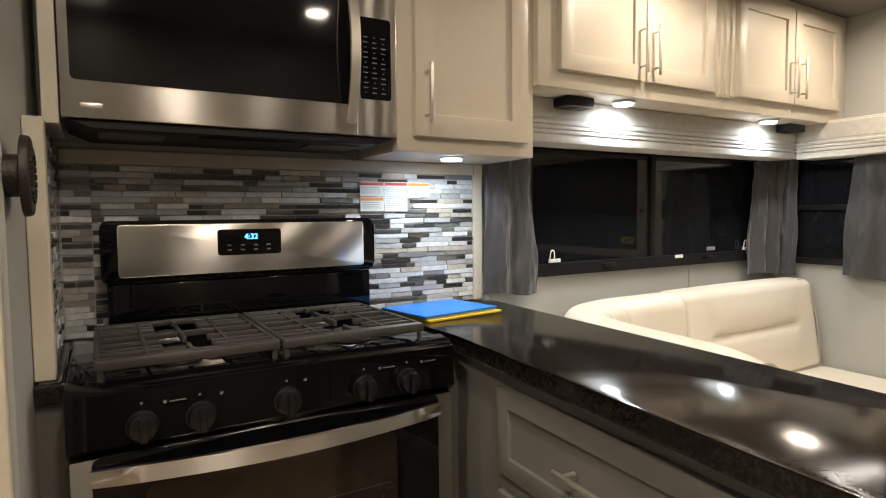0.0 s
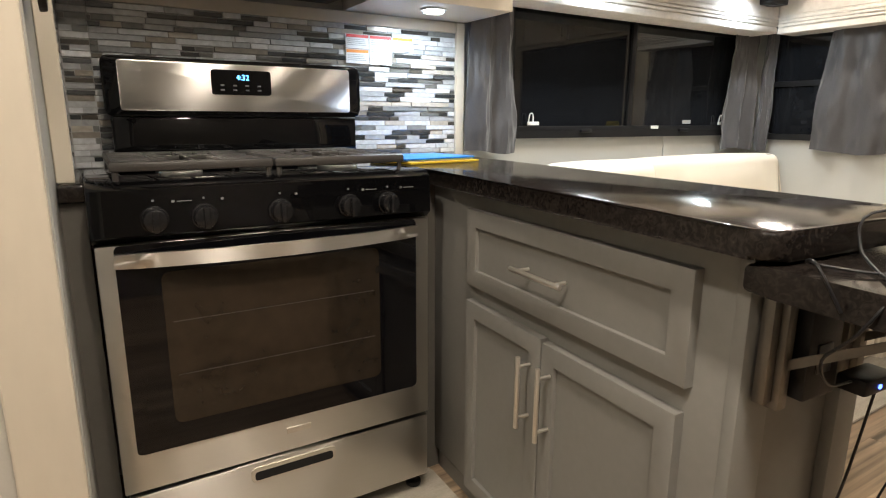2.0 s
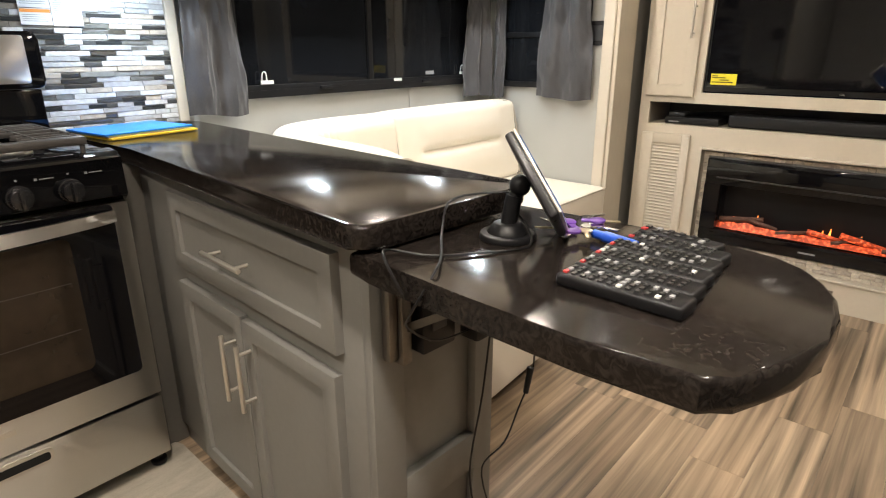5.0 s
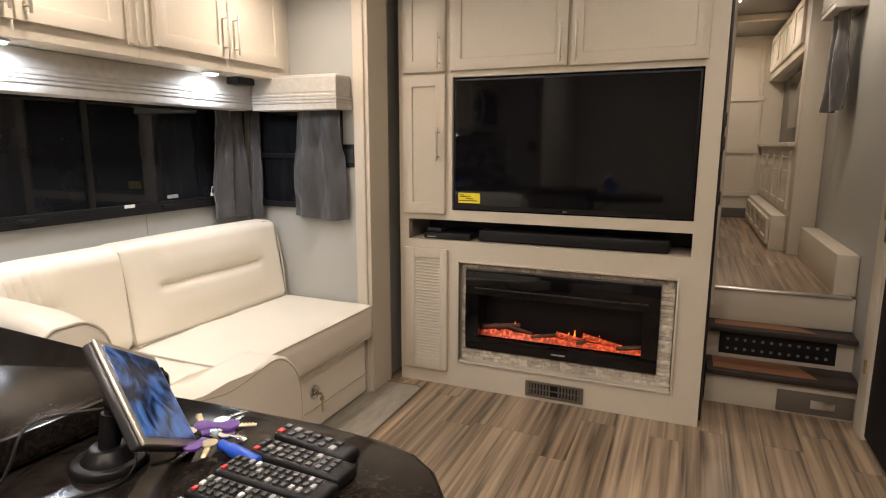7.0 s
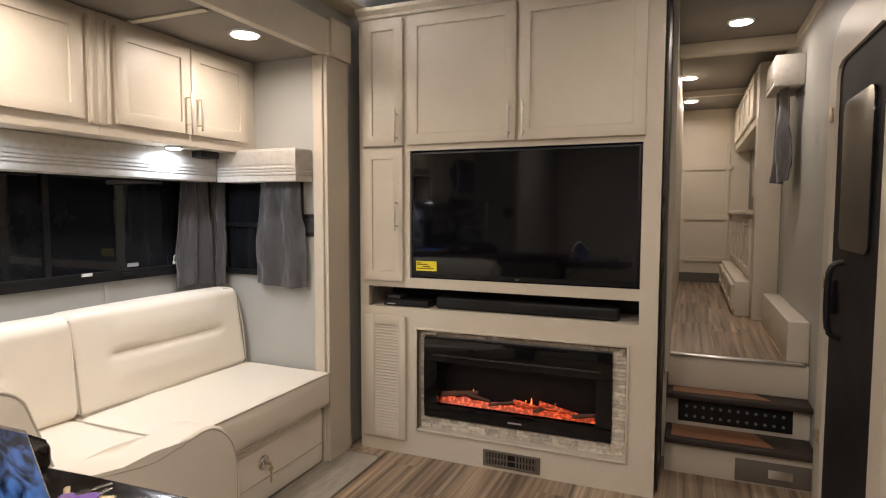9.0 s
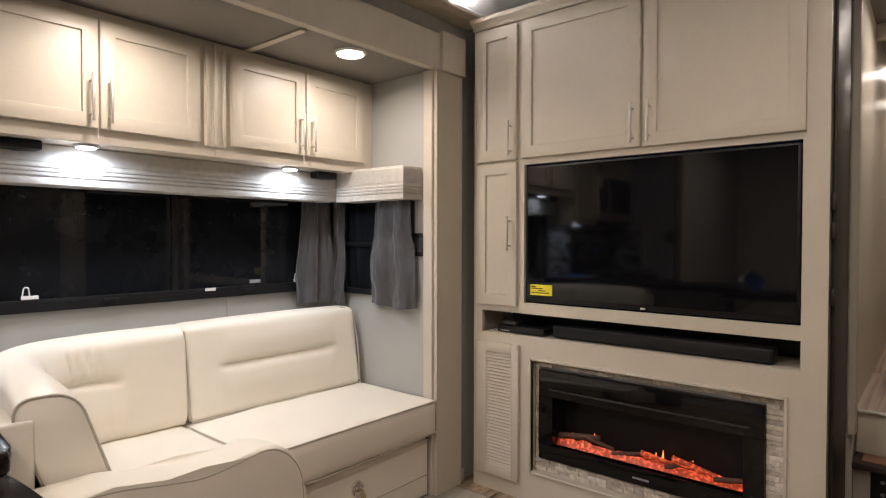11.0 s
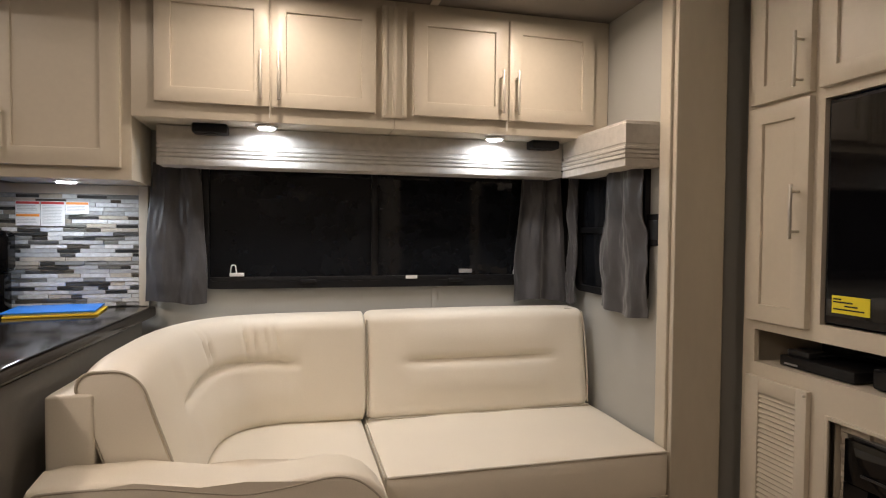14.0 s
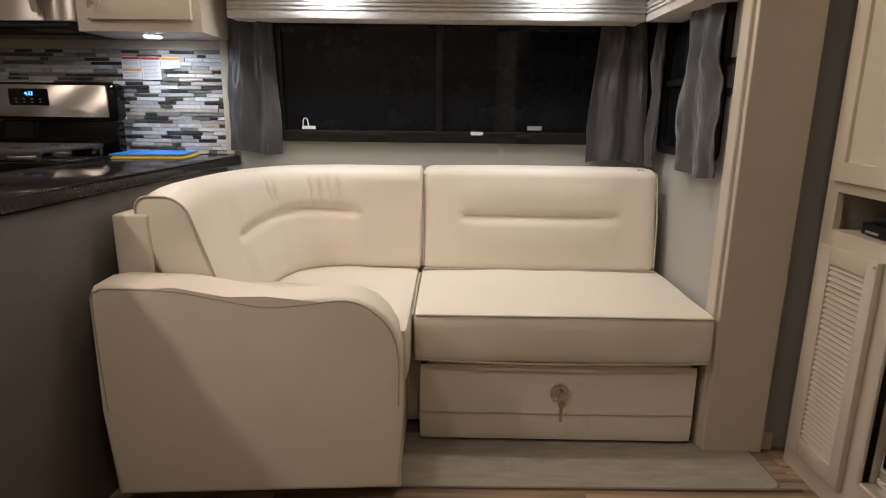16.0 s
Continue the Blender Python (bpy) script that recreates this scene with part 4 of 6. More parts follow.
for x0, x1, z0, z1, c in ((0.678, 0.757, 1.262, 1.306, REDM), (0.759, 0.838, 1.215, 1.306, REDM), (0.678, 0.757, 1.216, 1.260, ORANGEM), (0.840, 0.918, 1.262, 1.306, ORANGEM)):
    p = part("label_sheet", B(x0, x1, BACK - 0.0165, BACK - 0.0155, z0, z1), PAPER, lb, "white printed label", smooth=False)
    part("label_header", B(x0 + 0.002, x1 - 0.002, BACK - 0.0172, BACK - 0.0166, z1 - 0.011, z1 - 0.002), c, p, "coloured header bar", smooth=False)
    bm = bmesh.new()
    z = z1 - 0.018
    while z > z0 + 0.005:
        box(bm, x0 + 0.006, x1 - 0.006 - 0.01 * random.random(), BACK - 0.0172, BACK - 0.0166, z, z + 0.0015)
        z -= 0.0055
    part("label_print", bm, PRINT, p, "rows of tiny grey lines", smooth=False, kind="stuff")
fo = thing("folders", "blue and yellow card folders lying on the counter", "folder", (0.88, 1.75, 0.912))
MF = Matrix.Translation((0.86, 1.76, 0.9125)) @ pose(0, 0, 0, 0, 0, 8)
part("yellow_folder", B(-0.125, 0.145, -0.115, 0.10, 0.0, 0.006, bevel=0.001), YELLOWM, fo, "yellow card folder", m=MF)
part("paper", B(-0.125, 0.13, -0.10, 0.10, 0.0065, 0.011), PAPER, fo, "white paper sheets", m=MF)
part("blue_folder", B(-0.135, 0.135, -0.105, 0.108, 0.0115, 0.017, bevel=0.001), BLUEM, fo, "blue card folder", m=MF)
vd = thing("round_wall_vent", "dark bronze round vent on the wall beside the stove", "vent", (WX0, 1.49, 1.30))

# ---- sofa ----
so = thing("sofa", "cream leather L-shaped corner sofa with curved arm", "sofa", (2.0, 1.5, 0))
part("base", B(1.30, END - 0.02, 1.30, 1.88, 0.03, 0.305, bevel=0.01), LEATHER, so, "cream leather base")
part("base", B(1.13, 1.90, 1.00, 1.298, 0.03, 0.305, bevel=0.01), LEATHER, so, "cream leather base of the corner seat")


def seat_wave(p):
    p.z += 0.004 * noise.noise(Vector((p.x * 6, p.y * 6, 0)))
    return p


part("seat_cushion", pillow(bmesh.new(), 1.926, 2.889, 1.168, 1.80, 0.312, 0.482, 0.022, (30, 18, 6), seat_wave, 0.012), LEATHER, so, "wide cream leather seat cushion")
part("seat_cushion", pillow(bmesh.new(), 1.30, 1.920, 1.02, 1.85, 0.312, 0.482, 0.022, (20, 24, 6), seat_wave, 0.012), LEATHER, so, "cream leather corner seat cushion")
bm = bmesh.new()
sweep(bm, [(1.934, 1.169, 0.473), (2.2, 1.1665, 0.475), (2.6, 1.1665, 0.475), (2.884, 1.169, 0.473)], 0.0035)
sweep(bm, [(1.934, 1.169, 0.323), (2.2, 1.1665, 0.315), (2.6, 1.1665, 0.315), (2.884, 1.169, 0.323)], 0.0035)
sweep(bm, [(1.925, 1.169, 0.473), (1.924, 1.45, 0.476), (1.924, 1.65, 0.476)], 0.0035)
part("piping", bm, PIPING, so, "stitched leather piping")


def gauss(d, w):
    return math.exp(-(d / w) ** 2)


def right_back(p):
    lean = (p.z - 0.48) / 0.40
    p.y += 0.062 * lean
    if p.y < 1.775:
        inx = min(1, max(0, (p.x - 2.07) / 0.05)) * min(1, max(0, (2.72 - p.x) / 0.05))
        p.y += 0.022 * inx * gauss(p.z - 0.70, 0.014)
        p.y -= 0.008 * inx * (gauss(p.z - 0.79, 0.06) + gauss(p.z - 0.61, 0.06))
    return p


part("back_cushion", pillow(bmesh.new(), 1.930, 2.862, 1.668, 1.81, 0.482, 0.886, 0.035, (40, 6, 44), right_back, 0.006), LEATHER, so, "cream leather back cushion with a sewn tuck")
bm = bmesh.new()
sweep(bm, [(2.856, 1.682, 0.50), (2.859, 1.702, 0.68), (2.856, 1.738, 0.85), (2.84, 1.748, 0.873), (2.78, 1.752, 0.884)], 0.0035)
sweep(bm, [(1.936, 1.682, 0.50), (1.934, 1.702, 0.68), (1.936, 1.738, 0.862)], 0.0035)
sweep(bm, [(1.938, 1.676, 0.490), (2.4, 1.668, 0.487), (2.858, 1.676, 0.490)], 0.0035)
part("piping", bm, PIPING, so, "stitched leather piping")
# curved corner back
CL = [(1.308, 1.00), (1.310, 1.20), (1.314, 1.40), (1.350, 1.58), (1.44, 1.705), (1.60, 1.762), (1.76, 1.765), (1.920, 1.765)]
P = [Vector((x, y, 0)) for x, y in CL]
Q = []
for i in range(len(P) - 1):
    p0, p1, p2, p3 = P[max(i - 1, 0)], P[i], P[i + 1], P[min(i + 2, len(P) - 1)]
    for k in range(18):
        t = k / 18
        Q.append(0.5 * ((2 * p1) + (p2 - p0) * t + (2 * p0 - 5 * p1 + 4 * p2 - p3) * t * t + (3 * p1 - p0 - 3 * p2 + p3) * t ** 3))
Q.append(P[-1])
NS = 96
PROF = []
R1, HW, HH = 0.055, 0.074, 0.205
for k in range(NS):
    per = 4 * (HW - R1) + 4 * (HH - R1) + 2 * math.pi * R1
    q = per * k / NS
    x, y, side = None, None, 0
    segs = [(2 * (HH - R1), "r"), (math.pi / 2 * R1, "c0"), (2 * (HW - R1), "t"), (math.pi / 2 * R1, "c1"), (2 * (HH - R1), "l"), (math.pi / 2 * R1, "c2"), (2 * (HW - R1), "b"), (math.pi / 2 * R1, "c3")]
    for ln_, nm in segs:
        if q <= ln_:
            break
        q -= ln_
    an = q / R1
    w_, h_ = {"r": (HW, -(HH - R1) + q), "t": (HW - R1 - q, HH), "l": (-HW, HH - R1 - q), "b": (-(HW - R1) + q, -HH),
              "c0": (HW - R1 + R1 * math.cos(an), HH - R1 + R1 * math.sin(an)), "c1": (-(HW - R1) - R1 * math.sin(an), HH - R1 + R1 * math.cos(an)),
              "c2": (-(HW - R1) - R1 * math.cos(an), -(HH - R1) - R1 * math.sin(an)), "c3": (HW - R1 + R1 * math.sin(an), -(HH - R1) - R1 * math.cos(an))}[nm]
    PROF.append((w_, h_, 1.0 if w_ > HW * 0.5 else 0.0))
bm = bmesh.new()
rings = []
LEN = len(Q) - 1
for i, p in enumerate(Q):
    d = (Q[min(i + 1, LEN)] - Q[max(i - 1, 0)]).normalized()
    nrm = Vector((d.y, -d.x, 0))  # to the seat
    s = i / LEN
    inner = min(1, max(0, (s - 0.16) / 0.05)) * min(1, max(0, (0.80 - s) / 0.05))
    ring = []
    for k in range(NS):
        w, h, ca = PROF[k]
        z = 0.682 + h
        if ca > 0.2:
            w -= 0.022 * inner * gauss(z - (0.71 - 0.02 * math.cos(s * 6)), 0.016)
            w += 0.008 * inner * (gauss(z - 0.79, 0.06) + gauss(z - 0.60, 0.06))
            for c in (0.60, 0.635, 0.67, 0.705, 0.39, 0.42):
                w -= 0.013 * gauss(s - c + 0.10 * (z - 0.8), 0.008) * gauss(z - 0.805, 0.05)
        w += (0.135 - 0.10 * min(1, s * 1.5)) * (0.42 - (z - 0.48) / 0.40)
        zz = z - 0.02 * gauss(s - 0.0, 0.06)
        ring.append(bm.verts.new((p.x + nrm.x * w, p.y + nrm.y * w, zz)))
    rings.append(ring)
for u, v in zip(rings, rings[1:]):
    for k in range(NS):
        bm.faces.new((u[k], u[(k + 1) % NS], v[(k + 1) % NS], v[k]))
for ring, sgn in ((rings[0], -1), (rings[-1], 1)):
    c0 = sum((v.co for v in ring), Vector()) / NS
    dd = (Q[0] - Q[1]).normalized() if sgn < 0 else (Q[-1] - Q[-2]).normalized()
    last = ring
    for f, o in ((0.92, 0.008), (0.6, 0.012)):
        nxt = [bm.verts.new(c0 + (v.co - c0) * f + dd * o) for v in ring]
        for k in range(NS):
            bm.faces.new((last[k], last[(k + 1) % NS], nxt[(k + 1) % NS], nxt[k]))
        last = nxt
    bm.faces.new(last)
end_ring = [v.co.copy() + Vector((0, -0.003, 0)) for v in rings[0]]
end_ring2 = [v.co.copy() for v in rings[-1]]
part("corner_back_cushion", bm, LEATHER, so, "curved cream leather corner back cushion with tucks and creases")
bm = bmesh.new()
sweep(bm, end_ring + [end_ring[0]], 0.0035, 6)
part("piping", bm, PIPING, so, "stitched leather piping")
# box behind the cushion with cup holders
bm = prism(bmesh.new(), rounded([(1.106, 0.985), (1.21, 0.985), (1.21, 1.45), (1.26, 1.70), (1.40, 1.86), (1.45, BACK - 0.02), (1.14, BACK - 0.02), (1.14, 1.5)], 0.012, 3), "z", 0.03, 0.818, 0.008, 3)
part("back_frame", bm, LEATHER, so, "cream leather back frame with flat top")
for x, y in ((1.19, 1.76), (1.285, 1.885)):
    bm = bmesh.new()
    cyl(bm, (x, y, 0.8185), (x, y, 0.821), 0.042, 28, bevel=0.001)
    cyl(bm, (x, y, 0.821), (x, y, 0.8225), 0.036, 28)
    part("cup_holder", bm, BLACKP, so, "black round cup holder")
# arm
MA = Matrix.Translation((1.112, 0.826, 0.010)) @ pose(0, 0, 0, 0, 0, 4.0) @ Matrix.Translation((-1.13, -0.825, 0))
top = [(1.13, 0.615), (1.145, 0.648), (1.19, 0.655), (1.35, 0.646), (1.48, 0.620), (1.58, 0.603), (1.68, 0.609), (1.77, 0.619), (1.82, 0.611), (1.865, 0.590), (1.90, 0.555), (1.924, 0.510), (1.935, 0.44)]
prof = [(1.145, 0.04), (1.135, 0.30)] + top + [(1.935, 0.30), (1.93, 0.04)]
part("arm", prism(bmesh.new(), prof, "y", 0.825, 0.965, 0.018, 4), LEATHER, so, "low scooped cream leather arm", m=MA)
bm = bmesh.new()
sweep(bm, [(1.147, 0.827, 0.30)] + [(x + (0.012 if x < 1.15 else -0.010 if x > 1.85 else 0), 0.827, z - 0.012) for x, z in top] + [(1.924, 0.827, 0.30)], 0.003)
part("piping", bm, PIPING, so, "stitched leather piping", m=MA)
dw = part("drawer_front", pillow(bmesh.new(), 1.945, 2.866, 1.205, 1.295, 0.018, 0.292, 0.010, (20, 4, 12), None, 0.003), LEATHER, so, "padded cream leather drawer front")
bm = bmesh.new()
sweep(bm, [(1.948, 1.2035, 0.118), (2.40, 1.2015, 0.118), (2.863, 1.2035, 0.118)], 0.003)
part("drawer_seam", bm, PIPING, dw, "stitched seam")
bm = bmesh.new()
cyl(bm, (2.412, 1.205, 0.197), (2.412, 1.193, 0.197), 0.034, 28, 0.031, bevel=0.002)
cyl(bm, (2.412, 1.193, 0.197), (2.412, 1.185, 0.197), 0.016, 20, bevel=0.002)
lock_ = part("lock", bm, CHROME, dw, "round chrome drawer lock")
bm = B(2.4105, 2.4135, 1.158, 1.185, 0.190, 0.204)
box(bm, 2.4065, 2.4175, 1.157, 1.160, 0.114, 0.179, 0.001)
cyl(bm, (2.412, 1.156, 0.176), (2.412, 1.162, 0.176), 0.012, 14)
part("key", bm, BRASS, lock_, "small keys hanging from the lock")


for x0, x1 in ((1.950, 1.992), (2.818, 2.860)):
    bm = prism(bmesh.new(), [(x0, 0.311), (x1, 0.311), (x1 if x0 > 2.4 else x0 + 0.012, 0.294), (x1 - 0.012 if x0 > 2.4 else x0, 0.294)], "y", 1.196, 1.214)
    part("corner_bracket", bm, BLACKP, so, "small black seat bracket", smooth=False)

# ---- entertainment wall ----
UX, UY0, UY1, UZ = 3.15, -0.370, 1.145, 2.305
MU = Matrix.Translation((UX, 0, 0)) @ FX  # local x = -y of the room, local -y = into the room
un = thing("entertainment_cabinet", "cream painted built-in entertainment cabinet with open bays", "cabinet", (UX + 0.2, 0.4, 0))


def slab(bm, y0, y1, z0, z1, d0=0.0, d1=0.02, bevel=0.0):
    """A board on the cabinet's front, by the room's y and z; d0 to d1 is its depth behind the face."""
    return box(bm, -y1, -y0, d0, d1, z0, z1, bevel)


TV0, TV1, TVZ0, TVZ1 = -0.290, 0.848, 0.945, 1.600
SH0, SH1, SHZ0, SHZ1 = -0.290, 1.095, 0.785, 0.893
NI0, NI1, NIZ0, NIZ1 = -0.242, 0.806, 0.150, 0.676
bm = bmesh.new()
slab(bm, UY0, UY1, TVZ1, UZ)
slab(bm, TV1, UY1, TVZ0, TVZ1)
slab(bm, UY0, TV0, SHZ0, TVZ1)
slab(bm, TV0, UY1, SHZ1, TVZ0)
slab(bm, SH1, UY1, SHZ0, SHZ1)
slab(bm, UY0, UY1, NIZ1, SHZ0)
slab(bm, NI1, UY1, NIZ0, NIZ1)
slab(bm, UY0, NI0, NIZ0, NIZ1)
slab(bm, UY0, UY1, 0.0, NIZ0)
slab(bm, UY0, UY0 + 0.02, 0, UZ, 0.02, 0.45)
slab(bm, UY1 - 0.02, UY1, 0, UZ, 0.02, 0.45)
part("face_frame", bm, CREAM, un, "cream painted face frame", m=MU, smooth=False)
bm = bmesh.new()
slab(bm, SH0, SH1, SHZ0 - 0.012, SHZ0, 0.02, 0.28)
slab(bm, SH0, SH1, SHZ1, SHZ1 + 0.012, 0.02, 0.28)
part("shelf", bm, CREAM, un, "cream shelf boards of the open bay", m=MU, smooth=False)
bm = bmesh.new()
slab(bm, SH0, SH1, SHZ0, SHZ1, 0.28, 0.29)
slab(bm, TV0, TV1, TVZ0, TVZ1, 0.12, 0.13)
part("bay_back", bm, BLACKP, un, "black bay back", m=MU, smooth=False)
bm = bmesh.new()
slab(bm, NI0, NI1, 0.59, NIZ1, 0.056, 0.07)
slab(bm, NI0, NI1, NIZ0, 0.24, 0.056, 0.07)
slab(bm, NI0, -0.15, 0.24, 0.59, 0.056, 0.07)
slab(bm, 0.75, NI1, 0.24, 0.59, 0.056, 0.07)
part("niche_back", bm, GROUT, un, "pale stone backing board", m=MU, smooth=False)
bm = bmesh.new()
for a, b, c, d in ((NI0 - 0.012, NI0, NIZ0, NIZ1), (NI1, NI1 + 0.012, NIZ0, NIZ1)):
    slab(bm, a, b, c - 0.012, d + 0.012, -0.008, 0.056, 0.003)
slab(bm, NI0, NI1, NIZ1, NIZ1 + 0.012, -0.008, 0.056, 0.003)
slab(bm, NI0, NI1, NIZ0 - 0.012, NIZ0, -0.008, 0.056, 0.003)
part("niche_trim", bm, TRIM, un, "cream trim round the fireplace niche", m=MU)
bm = prism(bmesh.new(), [(0.0, 2.285), (-0.012, 2.285), (-0.016, 2.30), (-0.038, 2.318), (-0.042, 2.335), (0.02, 2.335), (0.02, 2.285)], "x", -UY1, -UY0)
part("crown", bm, TRIM, un, "cream crown moulding", m=MU, smooth=False)
part("top_board", B(-UY1, -UY0, 0.02, 0.45, UZ - 0.02, UZ), TRIM, un, "cream top board", m=MU, smooth=False)
for a, b, z0, z1, hx, hz in ((0.882, 1.114, 1.628, 2.270, 0.910, 1.727), (0.882, 1.116, 0.925, 1.615, 0.912, 1.275), (0.285, 0.854, 1.630, 2.270, 0.313, 1.725), (-0.300, 0.271, 1.628, 2.270, 0.243, 1.727)):
    d = part("door", shaker(bmesh.new(), -b, -a, 0, z0, z1, 0.055), CREAM, un, "cream shaker door", m=MU)
    pull(d, -hx, -0.02, hz, 0.165, MU)
# louvred door
bm = bmesh.new()
a, b, z0, z1 = 0.868, 1.112, 0.080, 0.741
slab(bm, a, a + 0.040, z0, z1, -0.02, -0.0005, 0.003)
slab(bm, b - 0.058, b, z0, z1, -0.02, -0.0005, 0.003)
slab(bm, a + 0.04, b - 0.058, z1 - 0.050, z1, -0.02, -0.0005, 0.002)
slab(bm, a + 0.04, b - 0.058, z0, z0 + 0.055, -0.02, -0.0005, 0.002)
ld = part("louvre_door", bm, CREAM, un, "cream louvred door", m=MU)
part("louvre_back", slab(bmesh.new(), a + 0.041, b - 0.059, z0 + 0.056, z1 - 0.051, -0.004, -0.0005), CREAM, ld, "backing behind the slats", m=MU)
slat = B(-(b - 0.058), -(a + 0.04), -0.0032, 0.0032, -0.0078, 0.0078, bevel=0.001, seg=1)
bmesh.ops.recalc_face_normals(slat, faces=slat.faces)
sme = bpy.data.meshes.new("slat")
slat.to_mesh(sme)
slat.free()
sme.materials.append(CREAM)
n = 34
for i in range(n):
    o = new("slat", sme)
    o.parent = ld
    o.matrix_basis = MU @ Matrix.Translation((0, -0.0115, z0 + 0.064 + i * (z1 - z0 - 0.122) / (n - 1))) @ pose(0, 0, 0, -38)
part("door_pin", B(-(a + 0.012), -(a + 0.004), -0.026, -0.02, 0.724, 0.731, bevel=0.001), NICKEL, ld, "small pin", m=MU)

tv = thing("television", "wall-mounted black flat-screen television, switched off", "television", (UX, 0.27, 0.96))
part("frame", B(-0.843, 0.284, 0.010, 0.06, 0.952, 1.592, bevel=0.004), BLACKP, tv, "thin black frame", m=MU)
part("screen", B(-0.833, 0.274, 0.007, 0.010, 0.975, 1.582), GLASSB, tv, "glossy dark screen", m=MU)
part("badge", B(-0.285, -0.265, 0.005, 0.010, 0.957, 0.965), CHROME, tv, "tiny badge", m=MU)
yl = part("energy_label", B(-0.815, -0.700, 0.0055, 0.007, 0.985, 1.035), YLABEL, tv, "yellow paper label", m=MU, smooth=False)
bm = bmesh.new()
for z, xa, xb in ((1.023, -0.810, -0.785), (1.015, -0.810, -0.75), (1.005, -0.775, -0.735), (0.995, -0.810, -0.715)):
    box(bm, xa, xb, 0.0048, 0.0054, z, z + 0.004)
part("label_print", bm, BLACKP, yl, "tiny black print", m=MU, smooth=False)

MBAY = MU @ Matrix.Translation((0, 0, -0.005))
sb = thing("soundbar", "long black soundbar in the open bay", "soundbar", (UX + 0.1, 0.15, 0.79))
part("case", B(-0.72, 0.20, 0.04, 0.13, 0.792, 0.852, bevel=0.012), BLACKP, sb, "black fabric-covered case", m=MBAY)
part("front_strip", B(-0.71, 0.19, 0.036, 0.041, 0.797, 0.845, bevel=0.004), BLACKP, sb, "dark grille", m=MBAY)
bx = thing("media_player", "small black media player in the open bay", "player", (UX + 0.1, 0.9, 0.79))
part("case", B(-1.02, -0.76, 0.03, 0.20, 0.793, 0.826, bevel=0.004), BLACKP, bx, "black flat case", m=MBAY)
bm = B(-1.0, -0.95, 0.028, 0.031, 0.800, 0.806)
part("display", bm, PRINT, bx, "small grey display", m=MBAY, smooth=False)
b2 = thing("remote_receiver", "small black box on top of the media player", "receiver", (UX + 0.1, 0.97, 0.83))
part("case", B(-1.01, -0.93, 0.05, 0.13, 0.8265, 0.846, bevel=0.004), KNOBP, b2, "black plastic case", m=MBAY)
bm = bmesh.new()
sweep(bm, [(-0.93, 0.09, 0.835), (-0.85, 0.16, 0.85), (-0.74, 0.12, 0.862), (-0.6, 0.17, 0.858), (-0.45, 0.2, 0.83)], 0.003, 6)
solo("cable", bm, BLACKP, "black cable behind the soundbar", "cable", m=MBAY)

MFIRE = MU @ Matrix.Translation((0, 0.035, 0))
fp = thing("fireplace", "black framed electric fireplace with glowing logs", "fireplace", (UX, 0.28, 0.21))
FY0, FY1, FZ0, FZ1 = -0.177, 0.779, 0.214, 0.634
GY0, GY1, GZ0, GZ1 = -0.105, 0.706, 0.282, 0.510
bm = bmesh.new()
slab(bm, FY0, FY1, GZ1, FZ1, -0.012, 0.03, 0.004)
slab(bm, FY0, FY1, FZ0, GZ0, -0.012, 0.03, 0.004)
slab(bm, FY0, GY0, GZ0 + 0.0005, GZ1 - 0.0005, -0.011, 0.03)
slab(bm, GY1, FY1, GZ0 + 0.0005, GZ1 - 0.0005, -0.011, 0.03)
part("frame", bm, GLASSB, fp, "glossy black glass frame", m=MFIRE)
bm = bmesh.new()
slab(bm, GY0 - 0.02, GY1 + 0.02, 0.542, 0.549, -0.016, -0.012, 0.001)
part("vent_line", bm, KNOBP, fp, "narrow vent rib", m=MFIRE)
part("badge", B(-0.32, -0.25, -0.014, -0.012, 0.238, 0.246), PRINT, fp, "small grey badge", m=MFIRE, smooth=False)
for a in ((GY0, GY1, GZ0, GZ1, 0.12, 0.125), (GY0, GY1, GZ0 - 0.005, GZ0, 0.0, 0.12), (GY0, GY1, GZ1, GZ1 + 0.005, 0.03, 0.12), (GY0 - 0.005, GY0, GZ0, GZ1, 0.03, 0.12), (GY1, GY1 + 0.005, GZ0, GZ1, 0.03, 0.12)):
    part("firebox_wall", slab(bmesh.new(), *a), BLACKP, fp, "black firebox wall", m=MFIRE, smooth=False)
rnd = random.Random(5)
bm = bmesh.new()
nn = 60
for row in range(2):
    vs = [[], []]
    for i in range(nn + 1):
        t = i / nn
        h = 0.012 + 0.022 * abs(noise.noise(Vector((t * 9, row * 3.1, 0)))) + 0.02 * (1 - t) * (1 - row)
        vs[0].append(bm.verts.new((-GY1 + t * (GY1 - GY0), 0.03 + row * 0.03, GZ0)))
        vs[1].append(bm.verts.new((-GY1 + t * (GY1 - GY0), 0.055 + row * 0.03, GZ0 + h)))
    for i in range(nn):
        bm.faces.new((vs[0][i], vs[0][i + 1], vs[1][i + 1], vs[1][i]))
part("ember_bed", bm, EMBER, fp, "glowing red ember bed", m=MFIRE, smooth=False)
